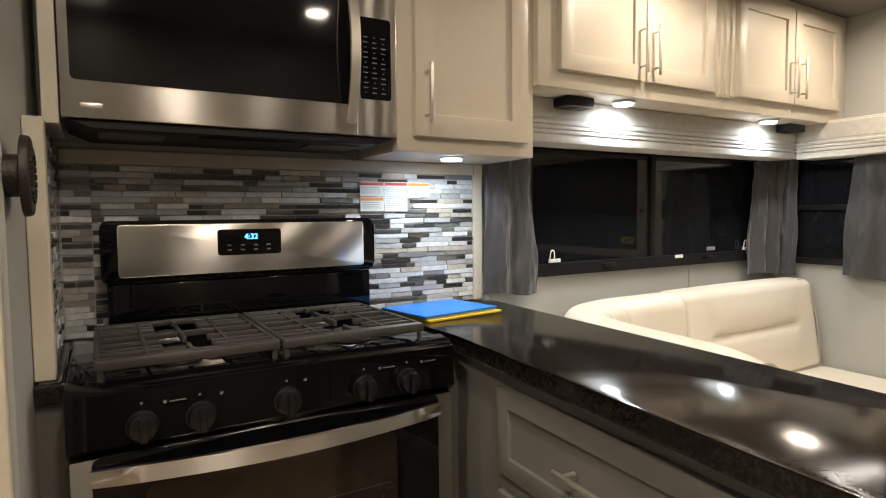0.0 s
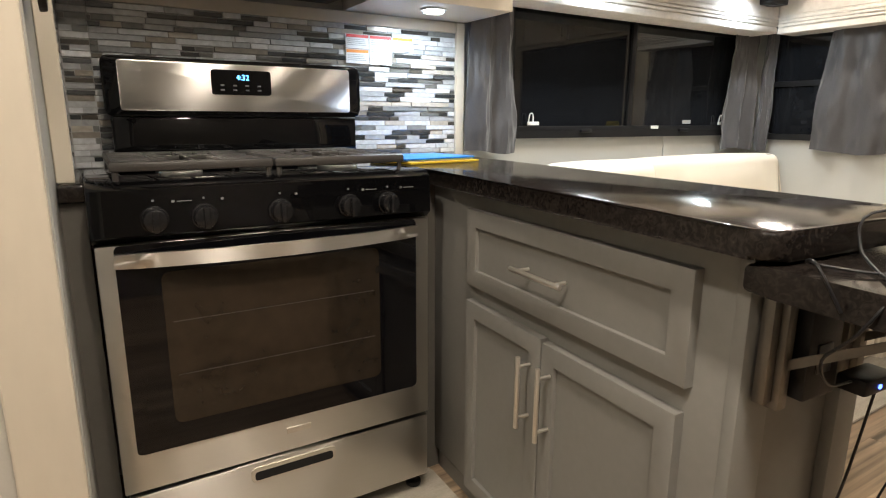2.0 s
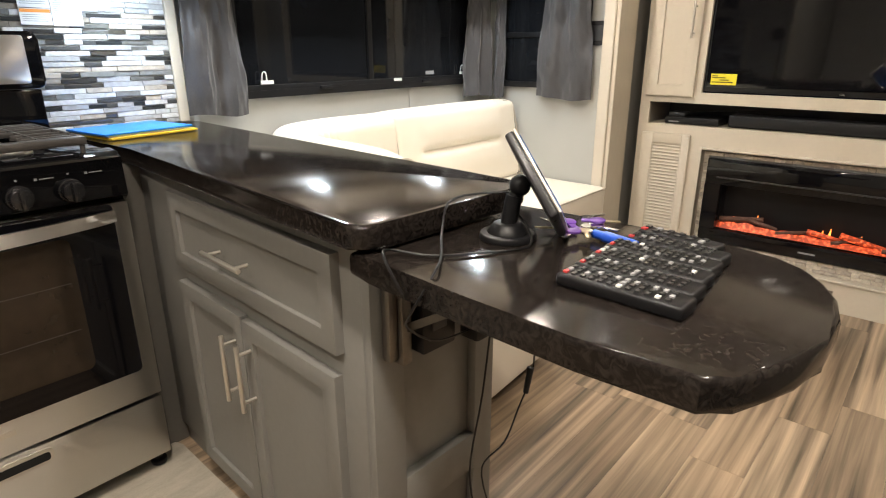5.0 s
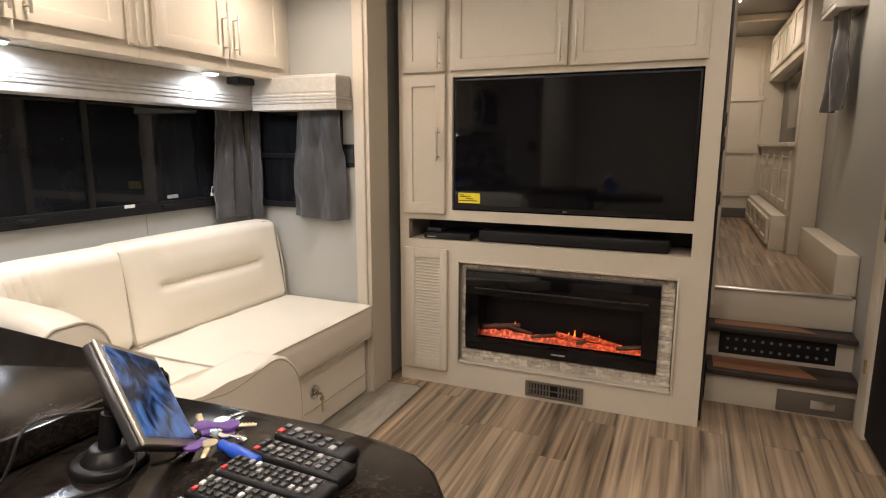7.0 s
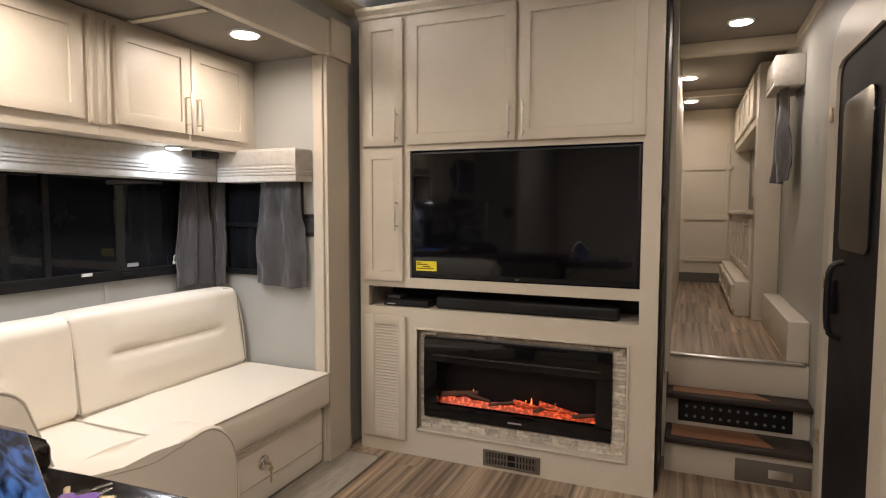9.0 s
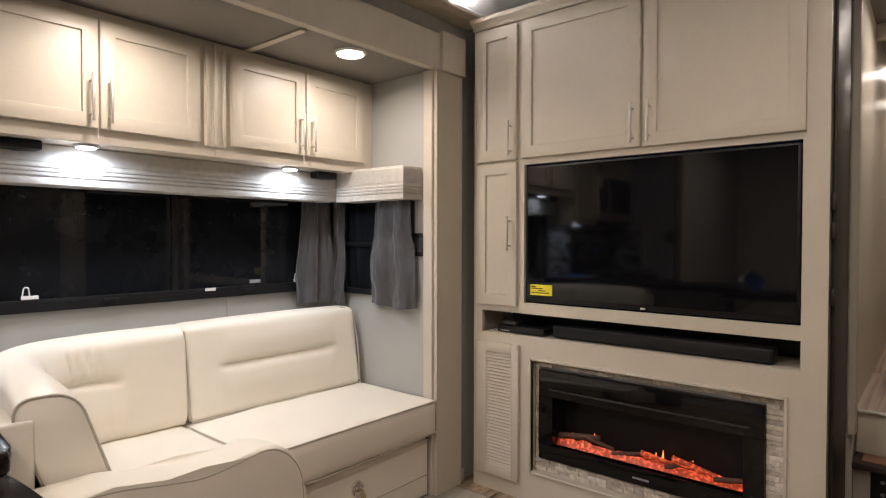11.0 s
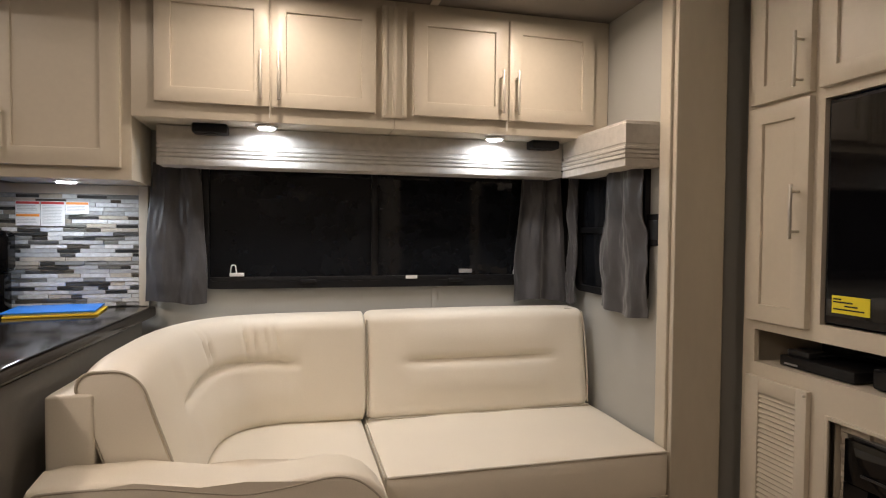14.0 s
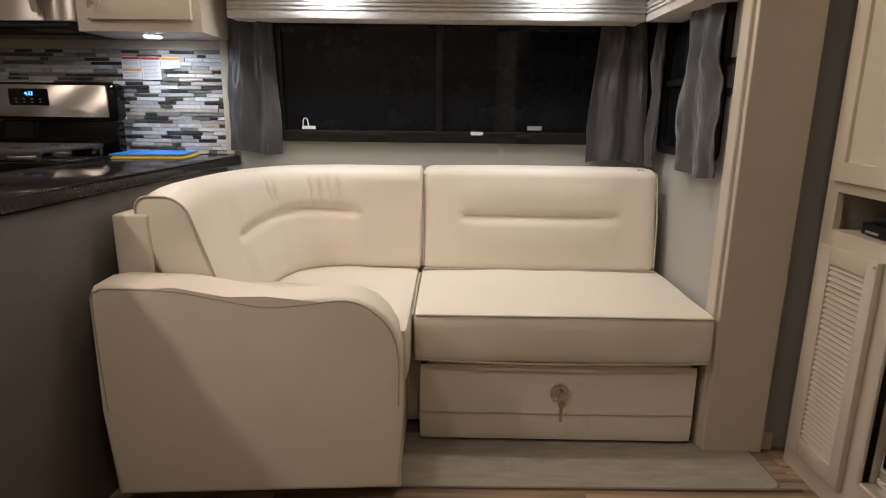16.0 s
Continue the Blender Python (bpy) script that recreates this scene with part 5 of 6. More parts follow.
for i, (c, ln, a, z, r) in enumerate(((-0.60, 0.20, 8, 0.335, 0.016), (-0.50, 0.13, -14, 0.325, 0.012), (-0.36, 0.16, 12, 0.312, 0.011), (-0.24, 0.14, -8, 0.322, 0.013), (-0.08, 0.20, -12, 0.318, 0.015), (0.05, 0.13, 10, 0.305, 0.012), (-0.15, 0.12, 22, 0.315, 0.010))):
    bm = bmesh.new()
    dx, dz = math.cos(radians(a)) * ln / 2, math.sin(radians(a)) * ln / 2
    cyl(bm, (c - dx, 0.05, z - dz), (c + dx, 0.062, z + dz), r, 10, r * 0.7, bevel=0.002)
    for v in bm.verts:
        v.co += Vector((0, 1, 1)) * 0.004 * noise.noise(v.co * 60)
    part("log", bm, EMBER if i in (3, 4) else LOGM, fp, "glowing charred log", m=MFIRE)
for c, h, z in ((-0.53, 0.045, 0.345), (-0.22, 0.05, 0.335), (-0.10, 0.035, 0.33), (-0.25, 0.03, 0.33), (-0.64, 0.03, 0.33)):
    bm = bmesh.new()
    cyl(bm, (c, 0.06, z - 0.02), (c + 0.003, 0.06, z + h * 0.5), 0.007, 8, 0.001)
    part("flame", bm, FLAME, fp, "small orange flame", m=MFIRE)

# ledger stones round the fireplace
meshes = {}


def piece_mesh(key, w, d, h, mat, bevel, name):
    k = (name, round(w, 3), round(d, 3), round(h, 4), key)
    if k not in meshes:
        bm = bmesh.new()
        box(bm, -w / 2, w / 2, -d, 0, 0, h, 0)
        if bevel:
            front = [e for e in bm.edges if all(v.co.y < -d + 1e-5 for v in e.verts)]
            bmesh.ops.bevel(bm, geom=front, offset=bevel, segments=1, affect="EDGES")
        me = bpy.data.meshes.new(name)
        bm.to_mesh(me)
        bm.free()
        me.materials.append(mat)
        meshes[k] = me
    return meshes[k]


ss = thing("stone_surround", "pale ledger stone surround of the fireplace", "stone surround", (UX, 0.27, 0.15))
SH = 0.019
zrow = NIZ0 + 0.001
while zrow < NIZ1 - SH:
    spans = [(-NI1 + 0.002, -NI0 - 0.002)] if zrow > FZ1 - 0.004 or zrow + SH < FZ0 + 0.004 else [(-NI1 + 0.002, -FY1 - 0.001), (-FY0 + 0.001, -NI0 - 0.002)]
    for xa, xb in spans:
        x = xa
        while x < xb - 0.004:
            w = min(rnd.choice((0.03, 0.045, 0.06, 0.09)), xb - x)
            w = round(w / 0.005) * 0.005 or 0.005
            if x + w > xb + 0.001:
                w = xb - x
            o = new("stone", piece_mesh(rnd.randint(0, 1), w - 0.001, rnd.choice((0.012, 0.016, 0.02)), SH - 0.001, STONEM, 0.002, "stone"))
            o.parent = ss
            o.matrix_parent_inverse = ss.matrix_basis.inverted()
            o.matrix_basis = MU @ Matrix.Translation((x + w / 2, 0.056, zrow))
            x += w
    zrow += SH

rg = thing("floor_register", "taupe metal heating register low on the cabinet", "register", (UX, 0.28, 0.03))
bm = bmesh.new()
slab(bm, 0.148, 0.438, 0.088, 0.100, -0.008, 0, 0.002)
slab(bm, 0.148, 0.438, 0.017, 0.029, -0.008, 0, 0.002)
slab(bm, 0.148, 0.166, 0.029, 0.088, -0.008, 0)
slab(bm, 0.420, 0.438, 0.029, 0.088, -0.008, 0)
part("frame", bm, REGM, rg, "taupe metal frame", m=MU)
# Black sheet behind the louvres stands for the shaded duct.
bm = bmesh.new()
slab(bm, 0.166, 0.420, 0.029, 0.088, -0.001, 0)
part("opening", bm, BLACKP, rg, "black sheet standing for the shaded opening", m=MU, smooth=False)
bm = bmesh.new()
for i in range(16):
    x = 0.174 + i * 0.0158
    if abs(x - 0.293) > 0.009:
        slab(bm, x - 0.004, x + 0.004, 0.032, 0.085, -0.006, -0.001)
slab(bm, 0.166, 0.420, 0.056, 0.060, -0.007, -0.002)
part("louvres", bm, REGM, rg, "row of narrow louvres", m=MU, smooth=False)

# ---- steps and side wall ----
SY0, SY1 = -1.0530, -0.402
stp = thing("steps", "two cream steps with brown wood treads up to the hall", "stairs", (3.7, -0.74, 0))
part("riser", B(3.485, 3.505, SY0, SY1, 0, 0.155, bevel=0.002), CREAM, stp, "cream riser")
part("riser", B(3.665, 3.68, SY0, SY1, 0.183, 0.335, bevel=0.002), CREAM, stp, "cream riser")
part("riser", B(3.745, 3.76, SY0, SY1, 0.363, HZ - 0.012, bevel=0.002), CREAM, stp, "cream riser")
for xa, xb, z in ((3.450, 3.665, 0.183), (3.600, 3.745, 0.363)):
    t = part("tread", B(xa, xb, SY0, SY1, z - 0.028, z, bevel=0.006), DARKT, stp, "dark brown stair tread")
    part("tread_inlay", prism(bmesh.new(), [(xa + 0.035, SY1 - 0.03), (xa + 0.035, SY0 + 0.17), (xb - 0.01, SY0 + 0.24), (xb - 0.01, SY1 - 0.03)], "z", z + 0.0005, z + 0.004, 0.001, 1), TREAD, t, "warm brown wood inlay")
bm = bmesh.new()
box(bm, 3.661, 3.665, -0.98, -0.46, 0.205, 0.325, 0.001)
gr = part("vent_grille", bm, BLACKP, stp, "black pierced vent grille")
bm = bmesh.new()
for i in range(12):
    for j in range(2):
        y, z = -0.94 + i * 0.04, 0.235 + j * 0.05
        cyl(bm, (3.6588, y, z), (3.6612, y, z), 0.008, 8)
part("grille_pattern", bm, DIM, gr, "round openwork pattern", kind="stuff")
part("edge_strip", B(3.728, 3.765, SY0 + 0.02, SY1, HZ - 0.011, HZ + 0.002, bevel=0.004), ALU, stp, "bright aluminium floor edge")
dt = thing("dustpan_inlet", "taupe metal floor sweep inlet low on the step", "vacuum inlet", (3.5, -0.93, 0.04))
part("plate", B(3.475, 3.485, -1.0350, -0.72, 0.012, 0.118, bevel=0.002), REGM, dt, "taupe metal plate")
part("opening", B(3.469, 3.475, -0.96, -0.86, 0.045, 0.085, bevel=0.001), ALU, dt, "bright metal slot")
solo("wheel_box", B(3.765, 4.86, -1.0530, -0.955, HZ, 0.745, bevel=0.006), CREAM, "low cream box along the hall wall", "cabinet")
# hall cabinets
hc = thing("bedroom_cabinet", "cream built-in hall cabinet with drawers, doors and an open alcove", "cabinet", (6.1, -0.98, HZ))
for nm, a in (("side_post", (4.96, 5.10, -1.0530, -0.90, HZ, 2.30)), ("lower_body", (5.1005, 7.18, -1.0530, -0.90, HZ, 1.27)), ("upper_body", (5.1005, 7.18, -1.0530, -0.90, 1.90, 2.30)), ("drawer_base", (5.1005, 7.0, -0.8995, -0.80, HZ, 0.79)), ("counter_ledge", (5.06, 7.18, -0.8995, -0.85, 1.272, 1.30))):
    part(nm, B(*a, bevel=0.003), CREAM, hc, "cream " + nm.replace("_", " "))
for i in range(4):
    x = 5.15 + i * 0.46
    d = part("door", shaker(bmesh.new(), -(x + 0.43), -x, 0, 0.83, 1.24, 0.05), CREAM, hc, "cream door", m=Matrix.Translation((0, -0.90, 0)) @ pose(0, 0, 0, 0, 0, 180))
    pull(d, -(x + 0.06), -0.02, 1.15, 0.13, Matrix.Translation((0, -0.90, 0)) @ pose(0, 0, 0, 0, 0, 180))
    part("door", shaker(bmesh.new(), -(x + 0.43), -x, 0, 1.96, 2.27, 0.05), CREAM, hc, "cream upper door", m=Matrix.Translation((0, -0.90, 0)) @ pose(0, 0, 0, 0, 0, 180))
    part("drawer", shaker(bmesh.new(), -(x + 0.42), -x, 0, 0.58, 0.76, 0.04), CREAM, hc, "cream drawer front", m=Matrix.Translation((0, -0.80, 0)) @ pose(0, 0, 0, 0, 0, 180))
part("alcove_back", B(5.11, 7.17, -1.0520, -1.0400, 1.31, 1.90), GREYD, hc, "dark alcove back")
t2 = thing("bedroom_television", "black television in the hall alcove", "television", (5.9, -1.0, 1.4))
part("case", B(5.35, 6.35, -1.0350, -0.9950, 1.42, 1.86, bevel=0.004), GLASSB, t2, "black screen and case")
part("label", B(5.40, 5.48, -0.9950, -1.028, 1.43, 1.49), YLABEL, t2, "yellow paper label", smooth=False)

MS = Matrix.Translation((0, -1.0550, 0)) @ pose(0, 0, 0, 0, 0, 180)
MV = Matrix.Translation((4.40, -1.0530, 0)) @ pose(0, 0, 0, 0, 0, 180)
valance("pale woven valance high on the hall wall", -0.19, 0.19, -0.147, 0.0, 1.995, 2.165, "y", MV)
curtain(MS, -4.59, -4.215, 1.465, 2.02, 2, "dark grey curtain on the hall wall", 7, depth=0.03, y=-0.09)
# entry door
D0, D1, DZ = 2.62, 3.31, 1.90
bm = bmesh.new()
outer = [(D0 - 0.13, 0.0), (D0 - 0.13, DZ + 0.02), (D0 - 0.08, DZ + 0.12), (D0 + 0.06, DZ + 0.17), (D1 - 0.06, DZ + 0.17), (D1 + 0.08, DZ + 0.12), (D1 + 0.13, DZ + 0.02), (D1 + 0.13, 0.0)]
inner = [(D0, 0.0), (D0, DZ - 0.06), (D0 + 0.02, DZ - 0.02), (D0 + 0.08, DZ), (D1 - 0.08, DZ), (D1 - 0.02, DZ - 0.02), (D1, DZ - 0.06), (D1, 0.0)]
V = [[bm.verts.new((p[0], y, p[1])) for p in q] for y in (-1.0545, -1.0300) for q in (outer, inner)]
for i in range(7):
    bm.faces.new((V[2][i], V[2][i + 1], V[3][i + 1], V[3][i]))
    bm.faces.new((V[2][i], V[2][i + 1], V[0][i + 1], V[0][i]))
    bm.faces.new((V[3][i], V[3][i + 1], V[1][i + 1], V[1][i]))
en = thing("door_1", "dark entry door in a cream arched frame", "door", (3.0, -1.0450, 0))
en["kind"] = "structure"
part("door_frame", bm, TRIM, en, "cream arched door frame", smooth=False)
lf = part("door_leaf", B(D0, D1, -1.0535, -1.0430, 0.02, DZ - 0.001), DOORB, en, "dark entry door leaf")
part("door_window", prism(bmesh.new(), rounded([(D0 + 0.14, 1.15), (D1 - 0.14, 1.15), (D1 - 0.14, 1.72), (D0 + 0.14, 1.72)], 0.04), "y", -1.0425, -1.0330, 0.003, 1), WINGLASS, lf, "dark door window")
part("latch", B(3.20, 3.30, -1.0425, -1.0150, 0.88, 1.02, bevel=0.008), BLACKP, lf, "black door latch")
part("grab_handle", sweep(bmesh.new(), [(3.10, -1.0410, 0.8), (3.10, -0.9950, 0.84), (3.10, -0.9950, 1.06), (3.10, -1.0410, 1.10)], 0.012), BLACKP, lf, "black grab handle")
for z in (0.32, 1.0, 1.7):
    part("hinge", B(3.345, 3.365, -1.0290, -1.0200, z - 0.03, z + 0.03, bevel=0.002), BRASS, en, "small hinge")
# gap behind the cabinet end with hinge hardware
hd = thing("sliding_hall_door", "dark edge of the sliding hall door with bronze hardware", "door", (3.45, -0.40, 0))
part("door_edge", B(3.20, 3.58, -0.384, -0.374, 0.012, 2.34, bevel=0.002), GREEN, hd, "dark door edge")
for z in (1.38, 1.28, 1.05):
    part("hardware", B(3.174, 3.20, -0.388, -0.372, z - 0.03, z + 0.03, bevel=0.004), GREEN, hd, "bronze hardware")

# round vent on the left wall
bm = bmesh.new()
cyl(bm, (WX0, 1.28, 1.265), (WX0 + 0.022, 1.28, 1.265), 0.030, 24)
cyl(bm, (WX0 + 0.020, 1.28, 1.265), (WX0 + 0.032, 1.28, 1.265), 0.058, 40, 0.056, bevel=0.003)
vd.matrix_basis = Matrix.Translation((WX0, 1.28, 1.265))
part("disc", bm, GREEN, vd, "dark bronze disc")
bm = bmesh.new()
for k in range(20):
    a = k * math.pi / 10
    cyl(bm, (WX0 + 0.032, 1.28 + 0.035 * math.cos(a), 1.265 + 0.035 * math.sin(a)), (WX0 + 0.035, 1.28 + 0.035 * math.cos(a), 1.265 + 0.035 * math.sin(a)), 0.004, 6)
part("studs", bm, GREEN, vd, "ring of raised studs")

# ---- mats ----
solo("kitchen_mat", prism(bmesh.new(), rounded([(WX0 + 0.01, 1.015), (0.722, 1.015), (0.738, 1.475), (0.70, 1.56), (WX0 + 0.01, 1.56)], 0.01), "z", 0.0005, 0.006, 0.002, 1), RUG, "beige woven mat in front of the stove", "mat")
mt = rounded([(1.60, 0.955), (3.06, 0.975), (3.05, 1.245), (1.60, 1.26)], 0.05)
so_m = thing("sofa_mat", "narrow grey-beige woven mat in front of the sofa", "mat", (2.4, 1.1, 0))
part("weave", prism(bmesh.new(), mt, "z", 0.0005, 0.006, 0.002, 1), RUG2, so_m, "woven field")
bm = bmesh.new()
sweep(bm, [(p[0], p[1], 0.0045) for p in mt] + [(mt[0][0], mt[0][1], 0.0045)], 0.004, 6)
part("binding", bm, RUGEDGE, so_m, "dark binding")

# ---- things on the flap ----
FZ = 0.866
gp = thing("navigation_screen", "lit tablet-like navigation screen leaning on a black suction stand", "navigation device", (0.857, 0.384, FZ))
bm = bmesh.new()
cyl(bm, (0.863, 0.389, FZ), (0.863, 0.389, FZ + 0.010), 0.046, 32, 0.044, bevel=0.002)
cyl(bm, (0.863, 0.389, FZ + 0.010), (0.863, 0.389, FZ + 0.026), 0.034, 28, 0.022, bevel=0.002)
base = part("suction_base", bm, BLACKP, gp, "black suction base")
bm = bmesh.new()
cyl(bm, (0.863, 0.389, FZ + 0.02), (0.867, 0.382, FZ + 0.07), 0.013, 16)
bmesh.ops.create_uvsphere(bm, u_segments=16, v_segments=10, radius=0.017, matrix=Matrix.Translation((0.872, 0.376, FZ + 0.085)))
cyl(bm, (0.867, 0.382, FZ + 0.068), (0.872, 0.376, FZ + 0.086), 0.010, 12)
part("arm", bm, BLACKP, gp, "black ball arm")
ln = radians(30)
gn = Vector((0.65 * math.cos(ln), -0.76 * math.cos(ln), math.sin(ln)))
gw = Vector((0.76, 0.65, 0))
gv = gw.cross(-gn)
MG = Matrix.Translation((0.895, 0.352, 0.953)) @ Matrix((gw, -gn, gv)).transposed().to_4x4() @ pose(0, 0, 0, 0, 34, 0)
# local x: width, z: up, +y: away from the screen
case = part("case", B(-0.076, 0.076, 0.0, 0.015, -0.076, 0.070, bevel=0.005, seg=3), KNOBP, gp, "black device case", m=MG)
part("rim", B(-0.076, 0.076, -0.004, 0.001, -0.076, 0.070, bevel=0.002), NICKEL, case, "silver rim", m=MG)
part("screen", B(-0.067, 0.067, -0.006, -0.004, -0.066, 0.060), SCREENPIC, case, "lit blue map screen", m=MG, smooth=False)

# remotes
def remote(cx, cy, ang, ln, w, rows, cols, label, seed):
    rnd = random.Random(seed)
    r = thing("remote_control", label, "remote control", (cx, cy, FZ), "remote controls")
    m = Matrix.Translation((cx, cy, FZ)) @ pose(0, 0, 0, 0, 0, ang)
    part("case", B(-w / 2, w / 2, -ln / 2, ln / 2, 0.0, 0.018, bevel=0.005, seg=3), BLACKP, r, "black plastic case", m=m)
    groups = {"dark": (bmesh.new(), KNOBP), "grey": (bmesh.new(), PRINT), "red": (bmesh.new(), REDM), "white": (bmesh.new(), WHITEP)}
    for i in range(rows):
        for j in range(cols):
            x = (j - (cols - 1) / 2) * w * 0.8 / cols
            y = ln * 0.44 - i * ln * 0.88 / rows
            g = "red" if i == 0 and j == 0 else rnd.choices(("dark", "grey", "white"), (0.78, 0.17, 0.05))[0]
            sx, sy = w * 0.24 / cols, ln * 0.20 / rows
            box(groups[g][0], x - sx, x + sx, y - sy, y + sy, 0.0175, 0.0205, 0.0)
    for k, (b, mt_) in groups.items():
        part("buttons", b, mt_, r, {"dark": "rubber", "grey": "grey", "red": "red", "white": "white"}[k] + " buttons", m=m, smooth=False, kind="stuff")


for i in range(4):
    remote(0.757 + i * 0.0475, 0.148 + i * 0.003, -2, 0.163 - 0.003 * i, 0.044, 12, 3, "black remote control with many keys lying on the counter flap", i)
remote(0.948, 0.155, -4, 0.145, 0.040, 9, 3, "short black remote control lying on the counter flap", 9)
remote(0.992, 0.165, -8, 0.125, 0.034, 6, 2, "small black remote control with round pad", 11)

ky = thing("key_bunch", "bunch of brass keys with purple and blue tags on the flap", "keys", (0.97, 0.33, FZ))
rnd = random.Random(3)
for i in range(9):
    a = i * 42 + rnd.random() * 20
    m = Matrix.Translation((0.952 + 0.008 * math.cos(i), 0.312 + 0.008 * math.sin(i), FZ + 0.003 + i * 0.0025)) @ pose(0, 0, 0, rnd.uniform(-4, 4), rnd.uniform(-6, 2), a)
    if i % 3 == 1:
        bm = bmesh.new()
        cyl(bm, (0.03, 0, 0), (0.03, 0, 0.004), 0.013, 18, bevel=0.001)
        box(bm, 0.005, 0.022, -0.006, 0.006, 0, 0.003, 0.001)
        part("tag", bm, PURPLE, ky, "purple key cap", m=m)
    bm = bmesh.new()
    cyl(bm, (0.028, 0, 0.0), (0.028, 0, 0.002), 0.011, 14)
    box(bm, 0.036, 0.066, -0.0035, 0.0035, 0, 0.002, 0.0005)
    for t in range(4):
        box(bm, 0.044 + t * 0.005, 0.046 + t * 0.005, 0.0035, 0.0055, 0, 0.002)
    part("key", bm, BRASS if i % 2 else CHROME, ky, "worn metal key", m=m)
bm = bmesh.new()
cyl(bm, (0.939, 0.262, FZ + 0.010), (0.926, 0.204, FZ + 0.009), 0.009, 16, bevel=0.002)
cyl(bm, (0.943, 0.280, FZ + 0.010), (0.939, 0.262, FZ + 0.010), 0.007, 14)
part("torch", bm, BLUEK, ky, "blue key torch")

# low outlet on the cabinet end
lo_ = thing("floor_outlet", "small black outlet low on the grey cabinet end", "socket", (0.84, 0.54, 0.15))
part("case", B(0.815, 0.885, 0.531, 0.543, 0.150, 0.205, bevel=0.004), BLACKP, lo_, "black plastic case", m=PEN)
part("face", B(0.830, 0.870, 0.528, 0.531, 0.162, 0.193, bevel=0.001), KNOBP, lo_, "dark outlet face", m=PEN)

# socket box and cables under the flap
ME2 = Matrix.Translation((-0.035, -0.034, 0)) @ PEN
pw = thing("power_socket", "black power socket box on the cabinet end with a charger", "socket", (0.9, 0.57, 0.64))
bx = part("socket_box", B(0.83, 0.91, 0.535, 0.584, 0.650, 0.80, bevel=0.004), BLACKP, pw, "black socket box", m=ME2)
part("outlet", B(0.85, 0.885, 0.532, 0.536, 0.69, 0.735, bevel=0.002), KNOBP, bx, "dark outlet face", m=ME2)
ch = part("charger", B(0.935, 1.02, 0.505, 0.55, 0.645, 0.672, bevel=0.006), BLACKP, pw, "black charger brick", m=ME2)
part("led", B(0.968, 0.974, 0.503, 0.5055, 0.655, 0.661), BLUELED, ch, "tiny blue light", m=ME2, smooth=False)
for k, (pts_, r) in enumerate((
    ([(0.872, 0.382, FZ + 0.075), (0.82, 0.465, FZ + 0.06), (0.78, 0.455, FZ + 0.02), (0.72, 0.405, FZ + 0.004), (0.66, 0.365, FZ + 0.006), (0.635, 0.385, FZ - 0.05), (0.68, 0.435, 0.76), (0.78, 0.465, 0.69), (0.91, 0.485, 0.66)], 0.002),
    ([(0.64, 0.405, FZ - 0.03), (0.635, 0.435, FZ + 0.02), (0.68, 0.465, FZ + 0.01), (0.71, 0.415, FZ + 0.005), (0.78, 0.365, FZ + 0.003), (0.84, 0.335, FZ + 0.003), (0.88, 0.365, FZ + 0.02), (0.86, 0.395, FZ + 0.06)], 0.002),
    ([(0.93, 0.465, 0.66), (0.935, 0.485, 0.50), (0.93, 0.51, 0.30), (0.94, 0.485, 0.18), (1, 0.465, 0.10), (1.06, 0.485, 0.02), (1, 0.465, 0.006), (0.91, 0.485, 0.006)], 0.0022),
    ([(1.01, 0.485, 0.655), (1.07, 0.465, 0.62), (1.09, 0.465, 0.50), (1.07, 0.485, 0.40), (1.02, 0.485, 0.34), (0.98, 0.515, 0.28), (1, 0.505, 0.16)], 0.002))):
    solo("cable", sweep(bmesh.new(), pts_, r, 6), BLACKP, ("thin black cable looped over the flap edge", "thin black charging cable of the screen", "black cable hanging down the cabinet end", "short black cable with a hanging plug")[k], "cable", group="cables under the flap")
solo("hanging_plug", cyl(bmesh.new(), (1.08, 0.465, 0.505), (1.065, 0.465, 0.45), 0.008, 12, 0.006), BLACKP, "small black hanging plug", "plug")

# ---- pieces: mosaic tiles ----
ROW = 0.0156
rnd = random.Random(21)


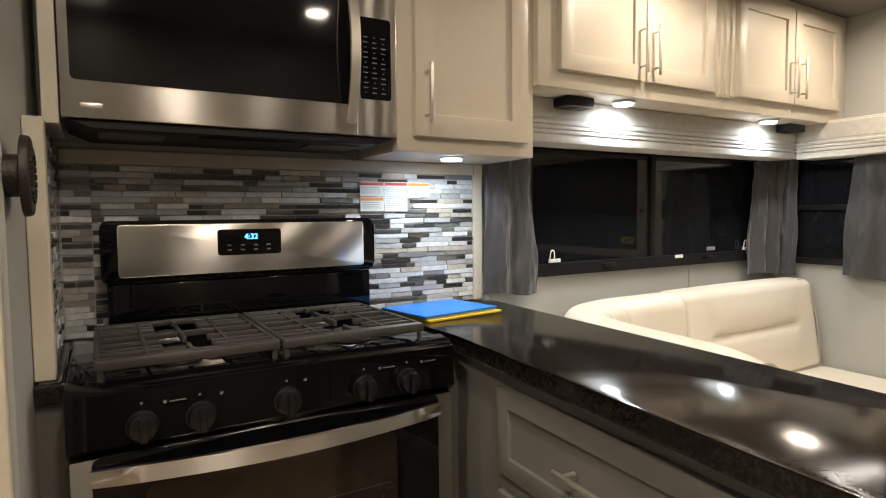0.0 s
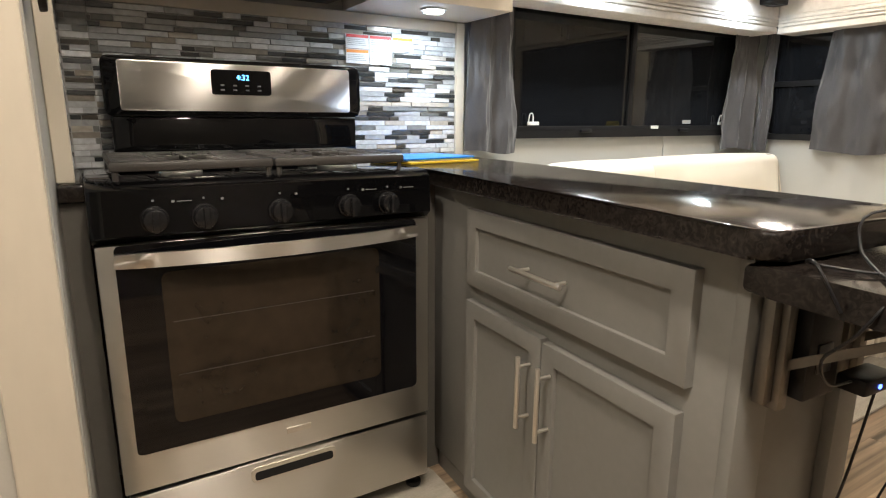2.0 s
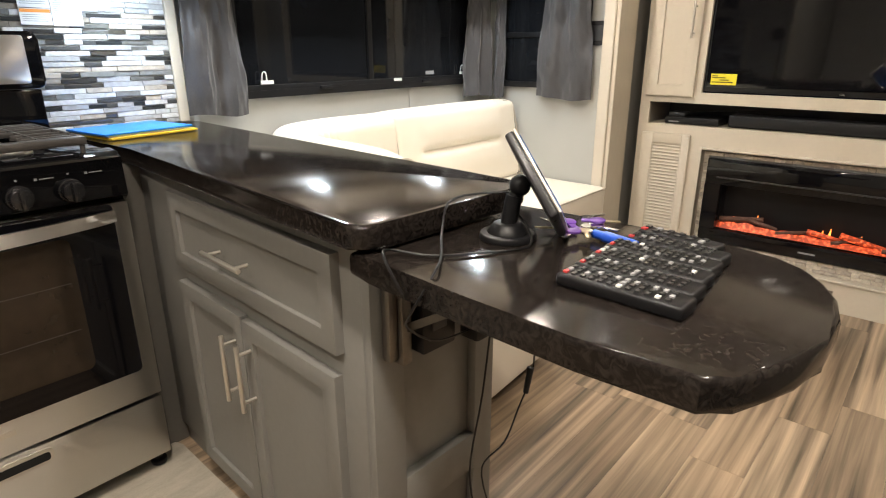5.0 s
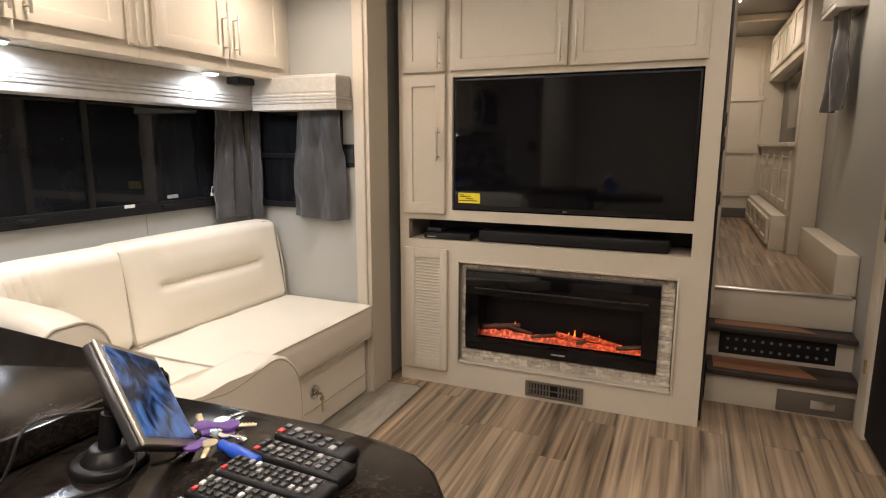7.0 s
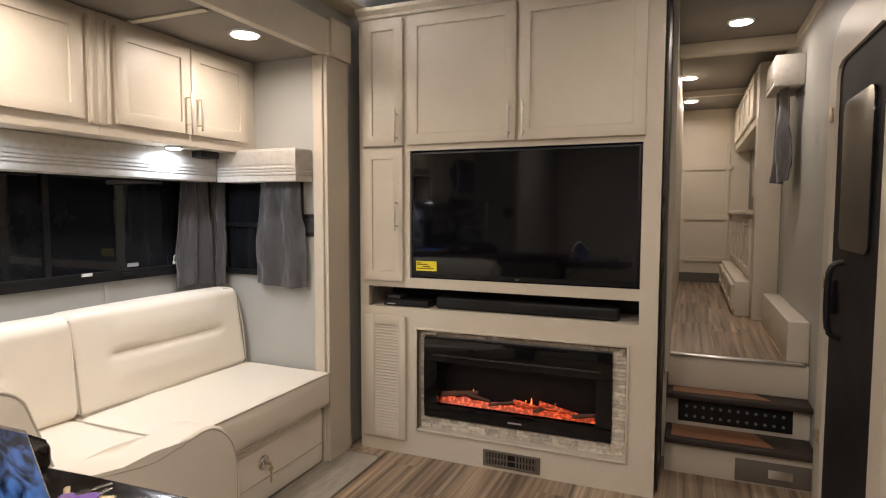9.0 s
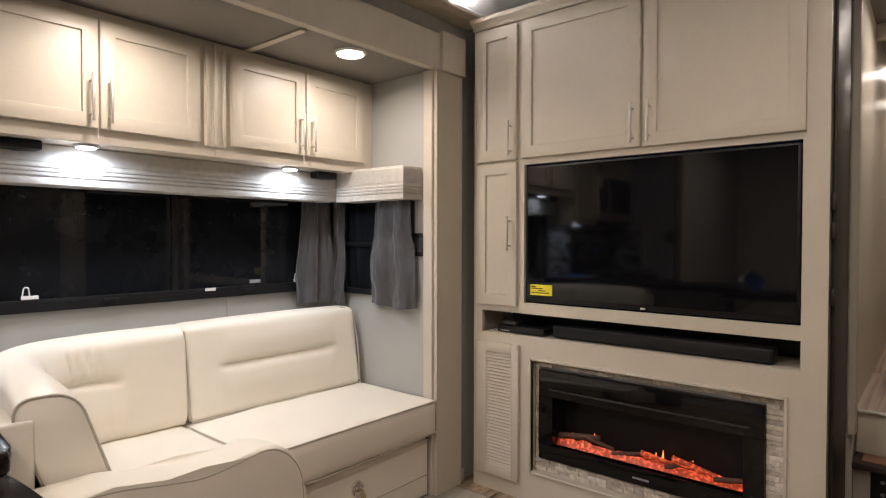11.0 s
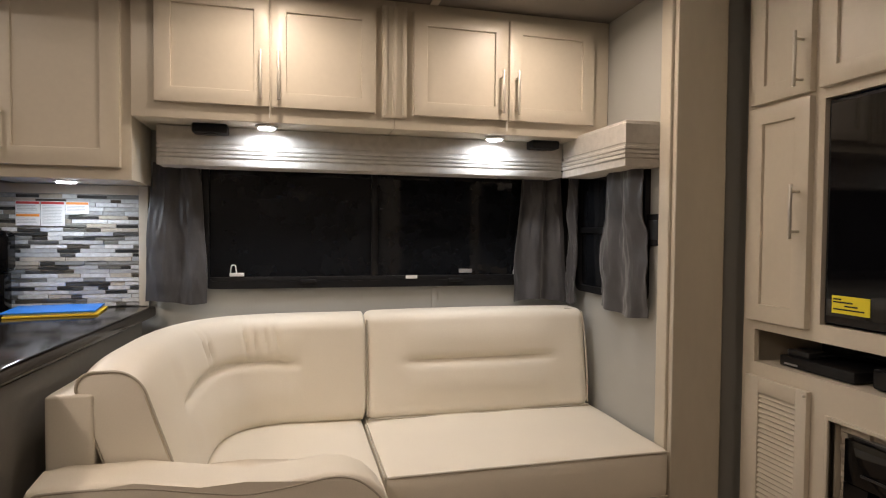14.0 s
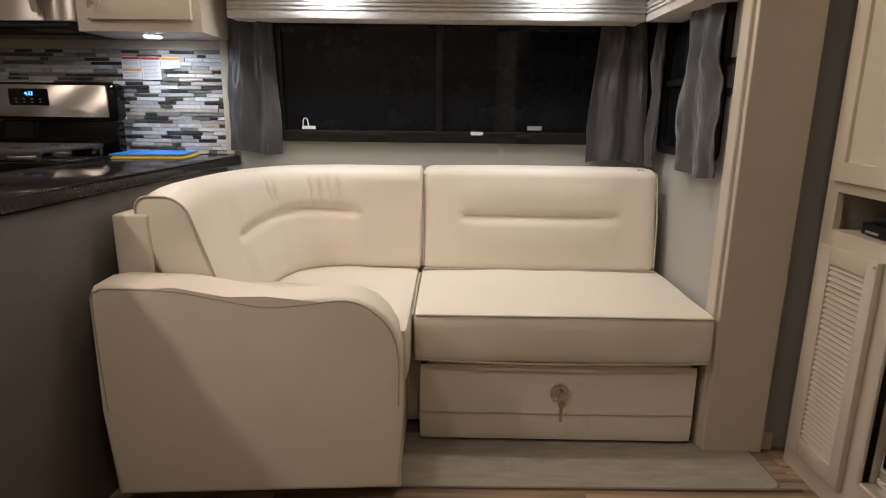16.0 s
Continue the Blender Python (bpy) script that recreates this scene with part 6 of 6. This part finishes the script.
def mosaic(x0, x1, z0, z1, m, parent, skip, limit):
    n, z, rest = 0, z0, (bmesh.new(), bmesh.new())
    while z + ROW < z1 + 0.002:
        x = x0 - rnd.random() * 0.08
        while x < x1:
            dark = rnd.random() < 0.42
            w = rnd.choice((0.035, 0.05, 0.075, 0.10)) if dark else rnd.choice((0.05, 0.075, 0.10, 0.12, 0.15))
            a, b = max(x, x0), min(x + w, x1)
            x += w
            if b - a < 0.006 or skip(a, b, z):
                continue
            d = rnd.choice((0.004, 0.0055, 0.007))
            h = ROW - (0.0046 if dark else 0.0014)
            mt_ = TILEG if dark else TILEM
            if n < limit:
                o = new("tile", piece_mesh(1 if dark else 0, b - a - 0.0016, d, h, mt_, 0.0008, "tile"))
                o.parent = parent
                o.matrix_basis = m @ Matrix.Translation(((a + b) / 2, 0, z))
                n += 1
            else:
                box(rest[dark], a + 0.0009, b - 0.0009, -d, 0, z, z + h)
        z += ROW
    for r_, mt_ in zip(rest, (TILEM, TILEG)):
        if len(r_.verts):
            part("tile_remainder", r_, mt_, parent, "small mosaic strips", m=m, smooth=False, kind="stuff")
        else:
            r_.free()


bbd, bbs = bpy.data.objects["backsplash_board"], bpy.data.objects["backsplash_board_side"]
mosaic(-0.02, 1.087, 0.9135, 1.334, Matrix.Translation((0, BACK - 0.0078, 0)), bbd, lambda a, b, z: a > 0.0 and b < 0.66 and z < 1.17, 300)
mosaic(-0.084, -0.02, 0.9135, 1.334, Matrix.Translation((0, BACK - 0.0078, 0)), bbd, lambda a, b, z: False, 0)
mosaic(-(BACK - 0.016), -1.562, 0.9135, 1.385, Matrix.Translation((-0.0922, 0, 0)) @ pose(0, 0, 0, 0, 0, 90) @ Matrix.Diagonal((-1, 1, 1, 1)), bbs, lambda a, b, z: False, 0)

# ---- pieces: floor planks ----
rnd = random.Random(8)


def planks(x0, x1, y0, y1, z, parent, w=0.152):
    y, r = y0, 0
    while y < y1:
        x = x0 - rnd.random() * 0.9
        while x < x1:
            ln = 0.92
            a, b = max(x, x0), min(x + ln, x1)
            x += ln
            if b - a < 0.02:
                continue
            ww = min(w, y1 - y)
            bm_key = (round(b - a, 3), round(ww, 3))
            if bm_key not in meshes:
                bm = B(-(b - a) / 2 + 0.0004, (b - a) / 2 - 0.0004, 0.0004, ww - 0.0004, -0.004, 0.0)
                me = bpy.data.meshes.new("plank")
                bm.to_mesh(me)
                bm.free()
                me.materials.append(PLANKM)
                meshes[bm_key] = me
            o = new("plank", meshes[bm_key])
            o.parent = parent
            o.matrix_basis = Matrix.Translation(((a + b) / 2, y, z))
        y += w


planks(-1.4, 3.78, -1.089, 1.93, 0.0, floor)
planks(3.768, 7.2, -1.089, -0.40, HZ, bpy.data.objects["floor_hall"])
